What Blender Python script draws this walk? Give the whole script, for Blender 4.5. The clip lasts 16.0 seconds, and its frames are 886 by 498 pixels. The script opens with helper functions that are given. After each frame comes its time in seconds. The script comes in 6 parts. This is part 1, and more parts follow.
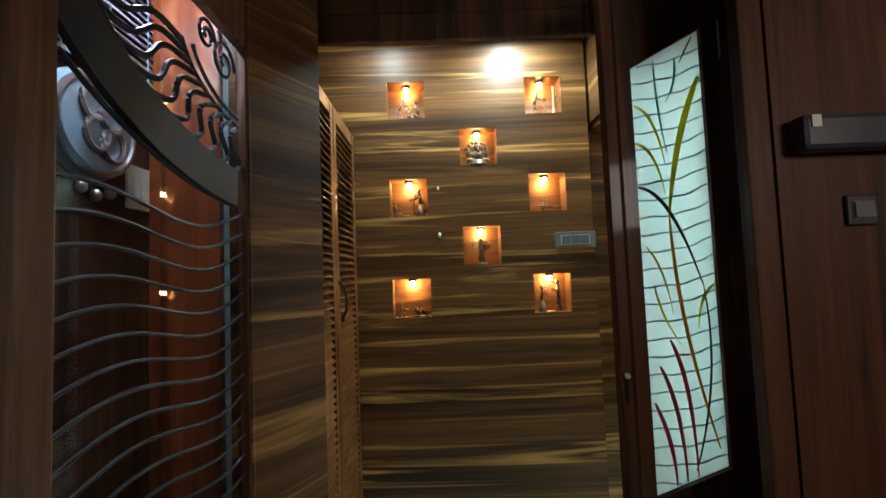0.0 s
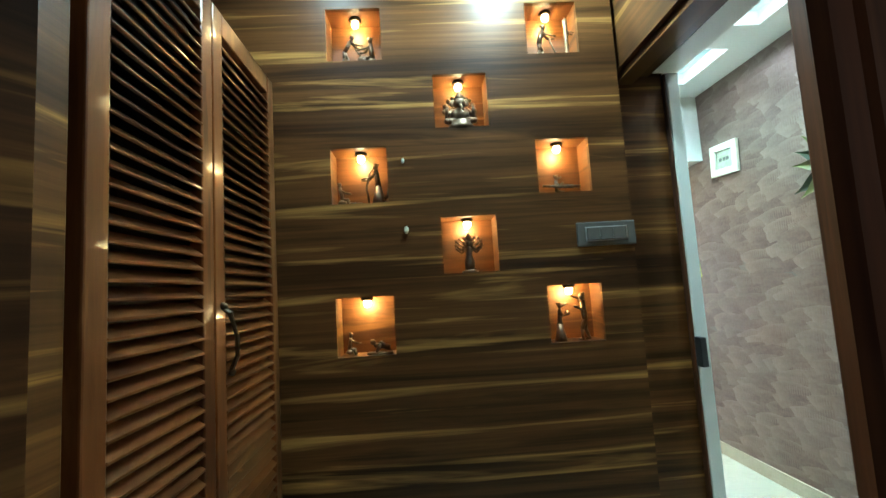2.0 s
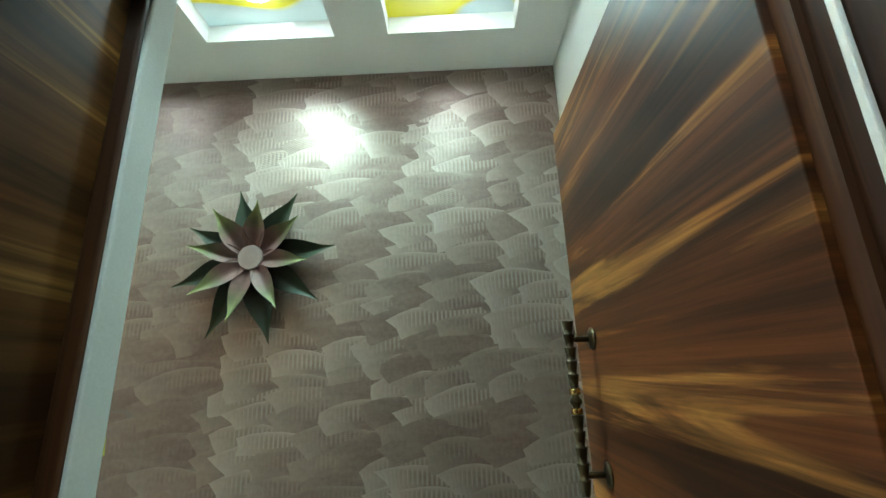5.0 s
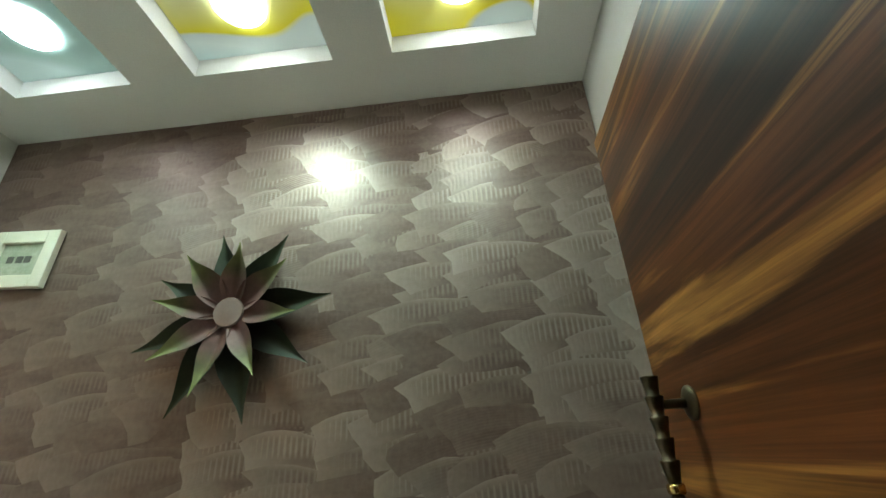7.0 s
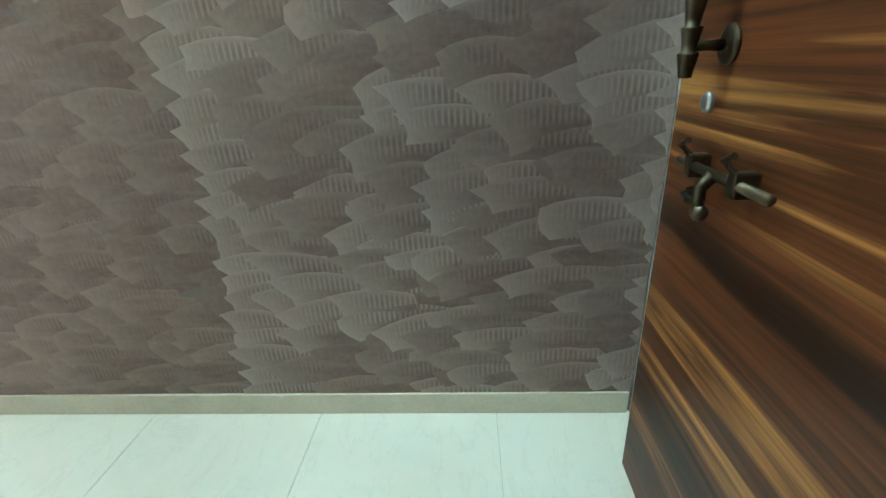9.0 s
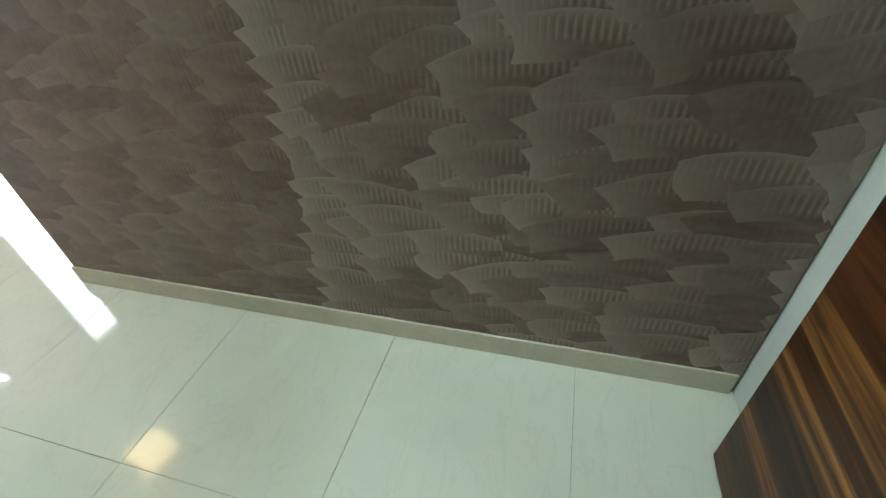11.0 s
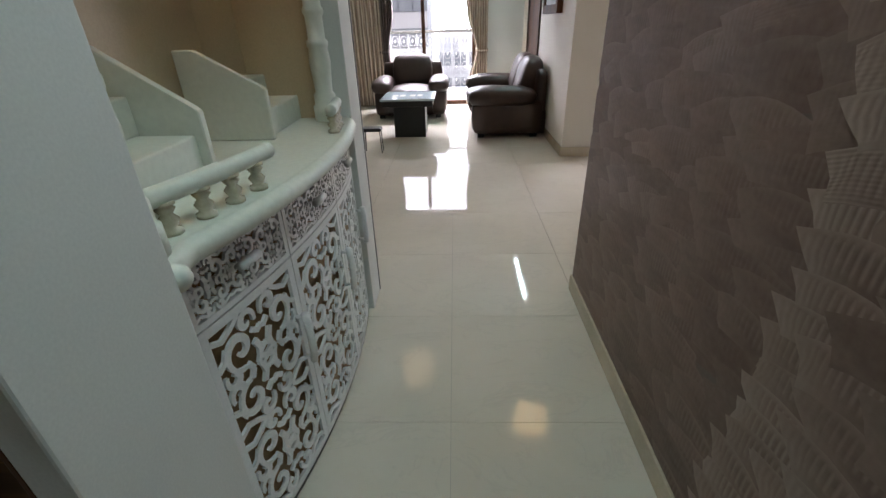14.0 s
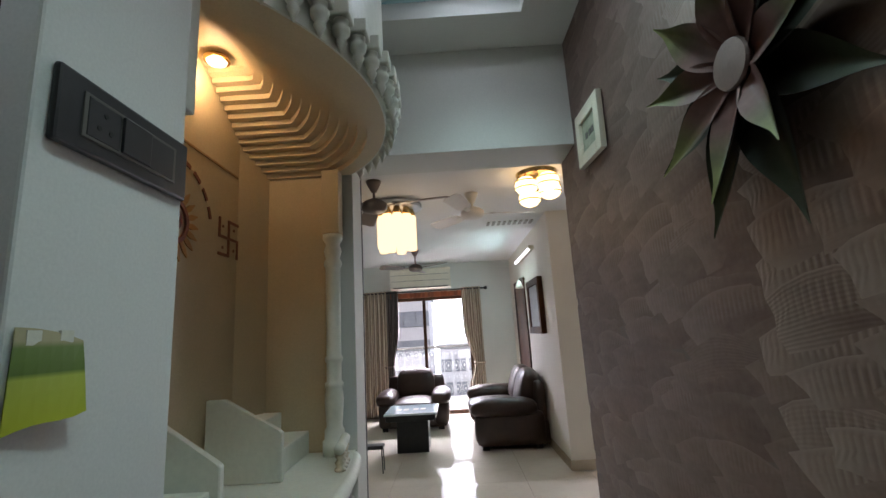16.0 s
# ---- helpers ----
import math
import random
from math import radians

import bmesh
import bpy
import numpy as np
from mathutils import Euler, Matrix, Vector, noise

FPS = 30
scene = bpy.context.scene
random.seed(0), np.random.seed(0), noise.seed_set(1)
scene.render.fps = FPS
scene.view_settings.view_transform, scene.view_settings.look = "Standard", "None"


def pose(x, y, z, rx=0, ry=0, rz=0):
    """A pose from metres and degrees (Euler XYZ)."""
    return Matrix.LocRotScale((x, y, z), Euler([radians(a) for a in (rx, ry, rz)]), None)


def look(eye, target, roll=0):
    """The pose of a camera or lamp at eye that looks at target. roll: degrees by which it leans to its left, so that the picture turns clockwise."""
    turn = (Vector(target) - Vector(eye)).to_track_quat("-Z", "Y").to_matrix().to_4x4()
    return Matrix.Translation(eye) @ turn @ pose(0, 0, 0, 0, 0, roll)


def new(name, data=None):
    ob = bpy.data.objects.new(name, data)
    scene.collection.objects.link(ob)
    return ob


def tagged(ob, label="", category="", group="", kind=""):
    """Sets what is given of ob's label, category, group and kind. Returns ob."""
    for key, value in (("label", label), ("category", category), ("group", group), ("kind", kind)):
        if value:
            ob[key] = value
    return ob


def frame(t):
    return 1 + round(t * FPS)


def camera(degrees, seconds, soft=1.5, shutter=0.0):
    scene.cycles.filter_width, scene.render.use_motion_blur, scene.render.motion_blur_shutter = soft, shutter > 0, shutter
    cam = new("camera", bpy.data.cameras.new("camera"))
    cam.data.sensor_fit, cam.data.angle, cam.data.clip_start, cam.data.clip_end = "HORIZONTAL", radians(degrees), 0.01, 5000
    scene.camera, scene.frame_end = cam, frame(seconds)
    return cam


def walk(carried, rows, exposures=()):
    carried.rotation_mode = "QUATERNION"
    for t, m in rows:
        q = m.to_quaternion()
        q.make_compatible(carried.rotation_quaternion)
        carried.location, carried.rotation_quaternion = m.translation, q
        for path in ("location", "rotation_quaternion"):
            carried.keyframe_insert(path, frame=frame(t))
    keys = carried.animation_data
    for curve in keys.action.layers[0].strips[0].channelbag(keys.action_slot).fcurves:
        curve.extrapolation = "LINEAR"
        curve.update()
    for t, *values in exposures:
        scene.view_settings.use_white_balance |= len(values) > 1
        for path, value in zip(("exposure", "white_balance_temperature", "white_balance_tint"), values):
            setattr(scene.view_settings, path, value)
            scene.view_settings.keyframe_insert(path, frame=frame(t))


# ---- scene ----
cam = camera(91.4, 16.0)
PATH = [
    (0, (0.032, -0.151, 1.292), (0.043, 1.845, 1.406), -2.2),
    (0.5, (0.033, -0.126, 1.291), (0.043, 1.856, 1.561), -2.9),
    (1, (0.016, 0.082, 1.278), (-0.002, 2.071, 1.483), -3.2),
    (1.5, (0.019, 0.319, 1.282), (0.057, 2.309, 1.478), -3.1),
    (2, (0.081, 0.622, 1.28), (0.179, 2.611, 1.466), -3.5),
    (2.5, (0.122, 0.934, 1.274), (0.268, 2.922, 1.43), -3.7),
    (3, (0.205, 1.248, 1.306), (0.791, 3.156, 1.434), -4.5),
    (3.5, (0.39, 1.416, 1.316), (1.681, 2.942, 1.381), -5.3),
    (4, (0.515, 1.648, 1.32), (2.09, 2.195, 1.386), -2.5),
    (4.5, (0.54, 1.79, 1.335), (2.09, 1.929, 1.478), -1.5),
    (4.7, (0.556, 1.822, 1.342), (2.505, 1.886, 1.697), -1.2),
    (6.8, (0.909, 1.805, 1.375), (2.625, 1.951, 2.392), -3.1),
    (7, (0.929, 1.812, 1.357), (2.728, 1.949, 2.22), -3.2),
    (7.5, (0.959, 1.802, 1.302), (2.88, 1.962, 1.833), -2.8),
    (8, (0.957, 1.853, 1.228), (2.949, 1.959, 1.371), -2.8),
    (8.5, (0.989, 1.857, 1.153), (2.964, 1.964, 0.853), -2.9),
    (9, (1.01, 1.862, 1.091), (2.842, 1.996, 0.298), -3.3),
    (9.2, (1.013, 1.863, 1.081), (2.778, 1.999, 0.149), -3.3),
    (11.3, (1.36, 1.928, 1.195), (2.68, 2.555, -0.09), -5.6),
    (11.5, (1.429, 2.002, 1.247), (2.649, 2.812, -0.115), -4.6),
    (12, (1.451, 2.159, 1.259), (2.276, 3.434, -0.043), -1.8),
    (12.5, (1.485, 2.25, 1.261), (1.824, 3.764, -0.002), -2.7),
    (13, (1.544, 2.168, 1.247), (1.541, 3.737, 0.008), -2.2),
    (13.5, (1.574, 2.049, 1.224), (1.504, 3.648, 0.025), -1.8),
    (14, (1.567, 1.965, 1.218), (1.502, 3.732, 0.282), -1.6),
    (14.5, (1.575, 1.937, 1.231), (1.5, 3.817, 0.555), -2.5),
    (15, (1.581, 1.898, 1.268), (1.524, 3.864, 0.904), -2.7),
    (15.5, (1.575, 1.863, 1.309), (1.53, 3.862, 1.283), -2.9),
    (16, (1.575, 1.843, 1.338), (1.549, 3.807, 1.712), -3.4),
]
EXPOSURES = [(0, 1.95, 6000, 12), (1, 2.05, 6000, 8), (2, 1.6, 5500, 1), (3, 1.15, 5200, -4), (3.5, 0.85, 5500, 2), (4.7, 0.9, 5950, 1), (7, 0.2, 6800, 10), (8, 0.75, 5850, 8), (8.5, 1.1, 5900, 8), (9.2, 1.1, 5450, 5), (11.5, 0.0, 6200, 12), (12.5, -0.62, 6300, 19), (13, -0.64, 6400, 24), (16, -0.97, 6300, 26)]
walk(cam, [(t, look(eye, target, roll)) for t, eye, target, roll in PATH], EXPOSURES)

# ---- world and large lights ----
world = bpy.data.worlds.new("sky")
scene.world = world
world.use_nodes = True
wn = world.node_tree
sky = wn.nodes.new("ShaderNodeTexSky")
sky.sky_type = "NISHITA"
sky.sun_disc = False
sky.sun_elevation, sky.sun_rotation = radians(46), radians(202)
wn.links.new(sky.outputs[0], wn.nodes["Background"].inputs[0])
wn.nodes["Background"].inputs[1].default_value = 0.15


def lamp(name, kind, energy, at, to=None, color=(1, 1, 1), size=0.1, size_y=None, cone=90, blend=0.6):
    data = bpy.data.lights.new(name, kind)
    data.energy, data.color = energy, color
    if kind == "AREA":
        data.size = size
        if size_y:
            data.shape, data.size_y = "RECTANGLE", size_y
    elif kind == "SUN":
        data.angle = size
    else:
        data.shadow_soft_size = size
        if kind == "SPOT":
            data.spot_size, data.spot_blend = radians(cone), blend
    ob = new(name, data)
    ob.matrix_world = look(at, to) if to else Matrix.Translation(at)
    return ob


COOL, WARM, DAY = (0.63, 1.0, 0.93), (1.0, 0.62, 0.20), (0.92, 0.96, 1.0)
lamp("sun", "SUN", 5, (-8, -20, 22), (0, 0, 0), (1, 0.95, 0.88), 0.01)
lamp("balcony_daylight", "AREA", 900, (1.1, 9.85, 2.25), (1.1, 7.6, 0.2), DAY, 1.4, 0.5)
lamp("side_daylight", "AREA", 30, (3.35, 6.42, 1.1), (3.0, 4, 0.4), DAY, 0.8, 1.9)
# downlights behind the printed ceiling glass
for cx, cy, e in ((1.70, 3.15, 7.5), (1.84, 2.36, 13.5), (1.74, 1.79, 6.5)):
    lamp("corridor_downlight", "SPOT", e * 2.7, (cx, cy, 2.55), (cx + 0.32, cy, 0), COOL, 0.10, cone=120, blend=0.8)
for cx, cy, e in ((-0.22, 1.95, 1.8), (0.46, 1.92, 14)):
    lamp("foyer_downlight", "SPOT", e * 1.3, (cx, cy, 2.57), (cx, cy + 0.25, 0.9), (0.74, 0.98, 0.95), 0.06, cone=150, blend=0.4)
lamp("tube_light_glow", "AREA", 20, (2.52, 7.6, 2.27), (1.5, 7.6, 1.6), COOL, 1.1, 0.05)
lamp("shrine_light", "POINT", 3.0, (0.81, 3.18, 2.25), None, (1, 0.70, 0.34), 0.03)
# unseen area lamp added behind the door leaf to brighten its frosted glass
lamp("vestibule_fill", "AREA", 0.55, (0.72, 1.225, 1.28), (0.70, 1.03, 1.28), (0.85, 0.98, 1.0), 0.20, 1.1)
# unseen fill lamp added on the lobby side to lift the dark cladding
lamp("lobby_fill", "AREA", 3.0, (1.5, -0.9, 1.8), (1.3, 0.7, 0.9), (1.0, 0.88, 0.74), 0.5)
# added point lamp, out of sight, lights the post and blind behind the screen
lamp("recess_fill", "POINT", 3.6, (-0.60, 0.70, 2.05), None, (0.80, 0.87, 1.0), 0.03)


# ---- helpers ----
BASE = {}


def bm_new():
    return bmesh.new()


def finish(bm, smooth=False):
    bmesh.ops.recalc_face_normals(bm, faces=bm.faces)
    for f in bm.faces:
        f.smooth = smooth


def mesh_of(name, bm, material, smooth=False, keep=False):
    finish(bm, smooth)
    me = bpy.data.meshes.new(name)
    bm.to_mesh(me)
    bm.free()
    if material:
        me.materials.append(material)
    return me


def solid(name, bm, material, label="", category="", kind="", group="", smooth=False):
    """One mesh in world coordinates as a top-level object."""
    return tagged(new(name, mesh_of(name, bm, material, smooth)), label, category, group, kind)


def thing(name, at, label, category, group="", kind=""):
    ob = new(name)
    ob.location = at
    ob.empty_display_size = 0.05
    BASE[ob] = Vector(at)
    return tagged(ob, label, category, group, kind)


def part(name, bm, material, parent, label="", smooth=False):
    """A bmesh in world coordinates as a mesh under a thing or a part."""
    base = BASE.get(parent, Vector((0, 0, 0)))
    bmesh.ops.translate(bm, vec=-base, verts=bm.verts)
    ob = new(name, mesh_of(name, bm, material, smooth))
    ob.parent = parent
    BASE[ob] = base
    return tagged(ob, label)


def box(bm, x0, y0, z0, x1, y1, z1, bevel=0.0, seg=2):
    m = Matrix.LocRotScale(((x0 + x1) / 2, (y0 + y1) / 2, (z0 + z1) / 2), None, (abs(x1 - x0), abs(y1 - y0), abs(z1 - z0)))
    r = bmesh.ops.create_cube(bm, size=1, matrix=m)
    if bevel:
        edges = list({e for v in r["verts"] for e in v.link_edges})
        bmesh.ops.bevel(bm, geom=edges, offset=bevel, segments=seg, affect="EDGES", profile=0.5)
    return bm


def boxed(*a, **k):
    return box(bm_new(), *a, **k)


def cyl(bm, a, b, r0, r1=None, seg=16):
    a, b = Vector(a), Vector(b)
    d = b - a
    rot = Vector((0, 0, 1)).rotation_difference(d).to_matrix().to_4x4()
    bmesh.ops.create_cone(bm, cap_ends=True, segments=seg, radius1=r0, radius2=r0 if r1 is None else r1, depth=d.length,
                          matrix=Matrix.Translation((a + b) / 2) @ rot)
    return bm


def ball(bm, c, r, sx=1, sy=1, sz=1, u=12, v=8):
    bmesh.ops.create_uvsphere(bm, u_segments=u, v_segments=v, radius=r, matrix=Matrix.Translation(c) @ Matrix.Diagonal((sx, sy, sz, 1)))
    return bm


def lathe(bm, profile, c=(0, 0, 0), seg=20, m=None):
    """profile: (radius, height) pairs turned about z."""
    m = m or Matrix.Translation(c)
    rings = []
    for r, z in profile:
        rings.append([bm.verts.new(m @ Vector((r * math.cos(2 * math.pi * i / seg), r * math.sin(2 * math.pi * i / seg), z))) for i in range(seg)])
    for a, b in zip(rings, rings[1:]):
        for i in range(seg):
            bm.faces.new((a[i], a[(i + 1) % seg], b[(i + 1) % seg], b[i]))
    bm.faces.new(rings[0])
    bm.faces.new(rings[-1])
    return bm


def tube(bm, pts, r, seg=8, taper=None):
    pts = [Vector(p) for p in pts]
    rings = []
    up = Vector((0.13, 0.21, 0.97))
    for i, p in enumerate(pts):
        d = (pts[min(i + 1, len(pts) - 1)] - pts[max(i - 1, 0)]).normalized()
        s = d.cross(up)
        if s.length < 0.1:
            s = d.cross(Vector((1, 0, 0)))
        s.normalize()
        n = s.cross(d)
        rr = r if taper is None else r * (1 + (taper - 1) * i / (len(pts) - 1))
        rings.append([bm.verts.new(p + rr * (math.cos(2 * math.pi * k / seg) * s + math.sin(2 * math.pi * k / seg) * n)) for k in range(seg)])
    for a, b in zip(rings, rings[1:]):
        for k in range(seg):
            bm.faces.new((a[k], a[(k + 1) % seg], b[(k + 1) % seg], b[k]))
    bm.faces.new(rings[0])
    bm.faces.new(rings[-1])
    return bm


def ribbon(bm, pts, widths, to3d, depth):
    """A flat band along a 2D path, given thickness; to3d(u, v, w) maps it to the world."""
    n = len(pts)
    rows = []
    for i, (u, v) in enumerate(pts):
        u0, v0 = pts[max(i - 1, 0)]
        u1, v1 = pts[min(i + 1, n - 1)]
        l = math.hypot(u1 - u0, v1 - v0) or 1
        nx, ny = -(v1 - v0) / l, (u1 - u0) / l
        h = (widths if isinstance(widths, (int, float)) else widths[i]) / 2
        rows.append([bm.verts.new(to3d(u + s * h * nx, v + s * h * ny, w)) for s, w in ((-1, 0), (1, 0), (1, depth), (-1, depth))])
    for a, b in zip(rows, rows[1:]):
        for k in range(4):
            bm.faces.new((a[k], a[(k + 1) % 4], b[(k + 1) % 4], b[k]))
    bm.faces.new(rows[0])
    bm.faces.new(rows[-1])
    return bm


def prism(bm, outline, to3d, depth):
    """A 2D outline given thickness."""
    a = [bm.verts.new(to3d(u, v, 0)) for u, v in outline]
    b = [bm.verts.new(to3d(u, v, depth)) for u, v in outline]
    bm.faces.new(a)
    bm.faces.new(b)
    n = len(outline)
    for i in range(n):
        bm.faces.new((a[i], a[(i + 1) % n], b[(i + 1) % n], b[i]))
    return bm


# ---- materials ----
def principled(name, rough=0.5, metal=0.0, coat=0.0, spec=0.5):
    m = bpy.data.materials.new(name)
    m.use_nodes = True
    b = m.node_tree.nodes["Principled BSDF"]
    b.inputs["Roughness"].default_value = rough
    b.inputs["Metallic"].default_value = metal
    b.inputs["Coat Weight"].default_value = coat
    b.inputs["Coat Roughness"].default_value = 0.08
    b.inputs["Specular IOR Level"].default_value = spec
    return m, m.node_tree, b


def node(nt, kind, **values):
    n = nt.nodes.new(kind)
    for k, v in values.items():
        n.inputs[k.replace("_", " ")].default_value = v
    return n


def position(nt, scale=(1, 1, 1), rot=(0, 0, 0), source="Position"):
    if source == "Position":
        out = nt.nodes.new("ShaderNodeNewGeometry").outputs["Position"]
    else:
        out = nt.nodes.new("ShaderNodeTexCoord").outputs[source]
    mp = nt.nodes.new("ShaderNodeMapping")
    mp.inputs["Scale"].default_value = scale
    mp.inputs["Rotation"].default_value = rot
    nt.links.new(out, mp.inputs["Vector"])
    return mp.outputs[0]


def ramp(nt, fac, stops):
    r = nt.nodes.new("ShaderNodeValToRGB")
    els = r.color_ramp.elements
    while len(els) < len(stops):
        els.new(0.5)
    for e, (p, c) in zip(els, stops):
        e.position, e.color = p, (*c, 1)
    nt.links.new(fac, r.inputs[0])
    return r.outputs[0]


def noise_tex(nt, vec, scale, detail=4, rough=0.55, distort=0.0):
    n = node(nt, "ShaderNodeTexNoise", Scale=scale, Detail=detail, Roughness=rough, Distortion=distort)
    nt.links.new(vec, n.inputs["Vector"])
    return n.outputs["Fac"]


def mixc(nt, fac, a, b, mode="MIX"):
    m = nt.nodes.new("ShaderNodeMix")
    m.data_type, m.blend_type = "RGBA", mode
    for sock, v in ((m.inputs[0], fac), (m.inputs[6], a), (m.inputs[7], b)):
        if isinstance(v, (int, float)):
            sock.default_value = v
        elif isinstance(v, tuple):
            sock.default_value = (*v, 1)
        else:
            nt.links.new(v, sock)
    return m.outputs[2]


def bump(nt, bsdf, height, strength=0.3, distance=0.002):
    b = node(nt, "ShaderNodeBump", Strength=strength, Distance=distance)
    nt.links.new(height, b.inputs["Height"])
    nt.links.new(b.outputs[0], bsdf.inputs["Normal"])


def surface(name, c1, c2, rough=0.5, scale=6, fine=90, metal=0.0, coat=0.0, relief=0.15, spec=0.5, source="Position"):
    """Plain paint, stone or plastic with blotches, fine grain and relief."""
    m, nt, b = principled(name, rough, metal, coat, spec)
    p = position(nt, source=source)
    big, small = noise_tex(nt, p, scale), noise_tex(nt, p, fine, 3)
    c = ramp(nt, big, [(0.3, c1), (0.7, c2)])
    c = mixc(nt, 0.12, c, ramp(nt, small, [(0.3, tuple(v * 0.6 for v in c1)), (0.7, tuple(min(1, v * 1.25) for v in c2))]))
    nt.links.new(c, b.inputs["Base Color"])
    rr = node(nt, "ShaderNodeMapRange", To_Min=max(0.02, rough - 0.06), To_Max=min(1, rough + 0.08))
    nt.links.new(big, rr.inputs["Value"])
    nt.links.new(rr.outputs[0], b.inputs["Roughness"])
    if relief:
        bump(nt, b, small, relief, 0.001)
    return m


def wood(name, dark, mid, light, stretch=(0.55, 0.55, 8.0), rot=(0, 0, 0), rough=0.38, coat=0.15, streak=0.62, fine=(6, 6, 160), lines=0.0):
    """Laminate with long streaks: dark and mid bands, thin pale veins and a fine grain."""
    m, nt, b = principled(name, rough, 0, coat)
    p = position(nt, stretch, rot)
    bands = noise_tex(nt, p, 0.9, 3, 0.5, 0.5)
    veins = noise_tex(nt, p, 1.7, 5, 0.55, 0.8)
    grain = noise_tex(nt, position(nt, fine, rot), 1.0, 3)
    c = ramp(nt, bands, [(0.33, dark), (0.5, mid), (0.68, tuple(v * 1.35 for v in mid))])
    c = mixc(nt, ramp(nt, veins, [(streak - 0.07, (0, 0, 0)), (streak + 0.05, (0.85, 0.85, 0.85))]), c, light)
    c = mixc(nt, ramp(nt, veins, [(0.33, (0.7, 0.7, 0.7)), (0.43, (0, 0, 0))]), c, tuple(v * 0.7 for v in dark))
    if lines:
        ln = noise_tex(nt, position(nt, (stretch[0] * 1.3, stretch[1] * 1.3, stretch[2] * 5), rot), 1.6, 6, 0.65, 0.25)
        c = mixc(nt, lines, c, ramp(nt, ln, [(0.30, (0.42, 0.36, 0.32)), (0.48, (0.95, 0.92, 0.9)), (0.66, (1.55, 1.50, 1.42))]), "MULTIPLY")
    c = mixc(nt, 0.35, c, ramp(nt, grain, [(0.25, (0.45, 0.45, 0.45)), (0.75, (1.2, 1.2, 1.2))]), "MULTIPLY")
    nt.links.new(c, b.inputs["Base Color"])
    bump(nt, b, grain, 0.12, 0.0008)
    return m


WOOD_WALL = wood("walnut_laminate", (0.024, 0.0092, 0.0027), (0.094, 0.041, 0.0115), (0.46, 0.255, 0.068), stretch=(0.34, 0.34, 8.5), rough=0.42, coat=0.0, lines=0.5)
WOOD_NICHE = wood("niche_laminate", (0.075, 0.028, 0.007), (0.15, 0.058, 0.013), (0.24, 0.11, 0.028), rough=0.55, coat=0.0)
WOOD_DOOR = wood("door_laminate", (0.024, 0.0075, 0.0025), (0.085, 0.026, 0.0075), (0.34, 0.15, 0.036), stretch=(0.55, 0.55, 9.0), rot=(0, radians(7), 0), rough=0.42, coat=0.08, streak=0.6, lines=0.9)
WOOD_FRAME = wood("dark_frame_wood", (0.026, 0.010, 0.005), (0.068, 0.024, 0.009), (0.11, 0.046, 0.017), stretch=(20, 20, 0.8), rough=0.55, fine=(120, 120, 5))
WOOD_LOUVER = wood("louver_teak", (0.060, 0.020, 0.0065), (0.13, 0.047, 0.0135), (0.22, 0.095, 0.029), stretch=(9, 9, 1.4), rough=0.36, fine=(90, 90, 8))
WOOD_SLAT = wood("slat_teak", (0.050, 0.017, 0.0055), (0.11, 0.041, 0.0115), (0.20, 0.088, 0.027), stretch=(3, 3, 20), rough=0.34)
WOOD_RED = wood("red_brown_wood", (0.14, 0.03, 0.01), (0.26, 0.06, 0.018), (0.36, 0.10, 0.03), stretch=(14, 14, 0.7), rough=0.35, fine=(120, 120, 5))
PAINT = surface("white_wall_paint", (0.64, 0.66, 0.62), (0.70, 0.71, 0.67), 0.62, 2.5, 220, relief=0.08)
CREAM = surface("cream_wall_paint", (0.68, 0.64, 0.56), (0.74, 0.70, 0.62), 0.6, 2.5, 220, relief=0.08)
CEIL = surface("ceiling_paint", (0.74, 0.75, 0.73), (0.79, 0.79, 0.77), 0.7, 2, 200, relief=0.05)
MARBLE = surface("white_marble", (0.62, 0.65, 0.57), (0.71, 0.73, 0.65), 0.42, 3, 60, coat=0.0, relief=0.03)
STONE_SAND = surface("sand_paint_stone", (0.52, 0.42, 0.27), (0.58, 0.48, 0.32), 0.5, 4, 160, relief=0.1)
WHITE_LACQ = surface("white_lacquer", (0.74, 0.75, 0.74), (0.80, 0.80, 0.79), 0.35, 5, 120, coat=0.2, relief=0.03)
BACKING = surface("ochre_backing_board", (0.28, 0.175, 0.08), (0.36, 0.23, 0.11), 0.55, 12, 120)
SKIRT = surface("beige_skirting_tile", (0.48, 0.42, 0.31), (0.56, 0.49, 0.37), 0.22, 6, 90, coat=0.3, relief=0.02)
GROUT = surface("floor_grout", (0.40, 0.37, 0.31), (0.46, 0.43, 0.36), 0.7, 20, 200)
IRON = surface("black_wrought_iron", (0.010, 0.011, 0.014), (0.018, 0.019, 0.023), 0.5, 30, 260, metal=0.0, relief=0.2, spec=0.18)
BRONZE = surface("dark_bronze", (0.10, 0.075, 0.05), (0.22, 0.16, 0.10), 0.38, 60, 300, metal=0.9, relief=0.3)
BRASS_OLD = surface("antique_brass", (0.045, 0.034, 0.022), (0.10, 0.075, 0.042), 0.36, 40, 260, metal=0.9, relief=0.15)
BRASS = surface("polished_brass", (0.55, 0.38, 0.14), (0.66, 0.46, 0.18), 0.22, 40, 260, metal=1.0)
STEEL = surface("brushed_steel", (0.42, 0.43, 0.44), (0.55, 0.55, 0.56), 0.3, 30, 260, metal=1.0)
PLATE_GREY = surface("grey_switch_plastic", (0.085, 0.082, 0.072), (0.11, 0.105, 0.092), 0.4, 20, 260, relief=0.03)
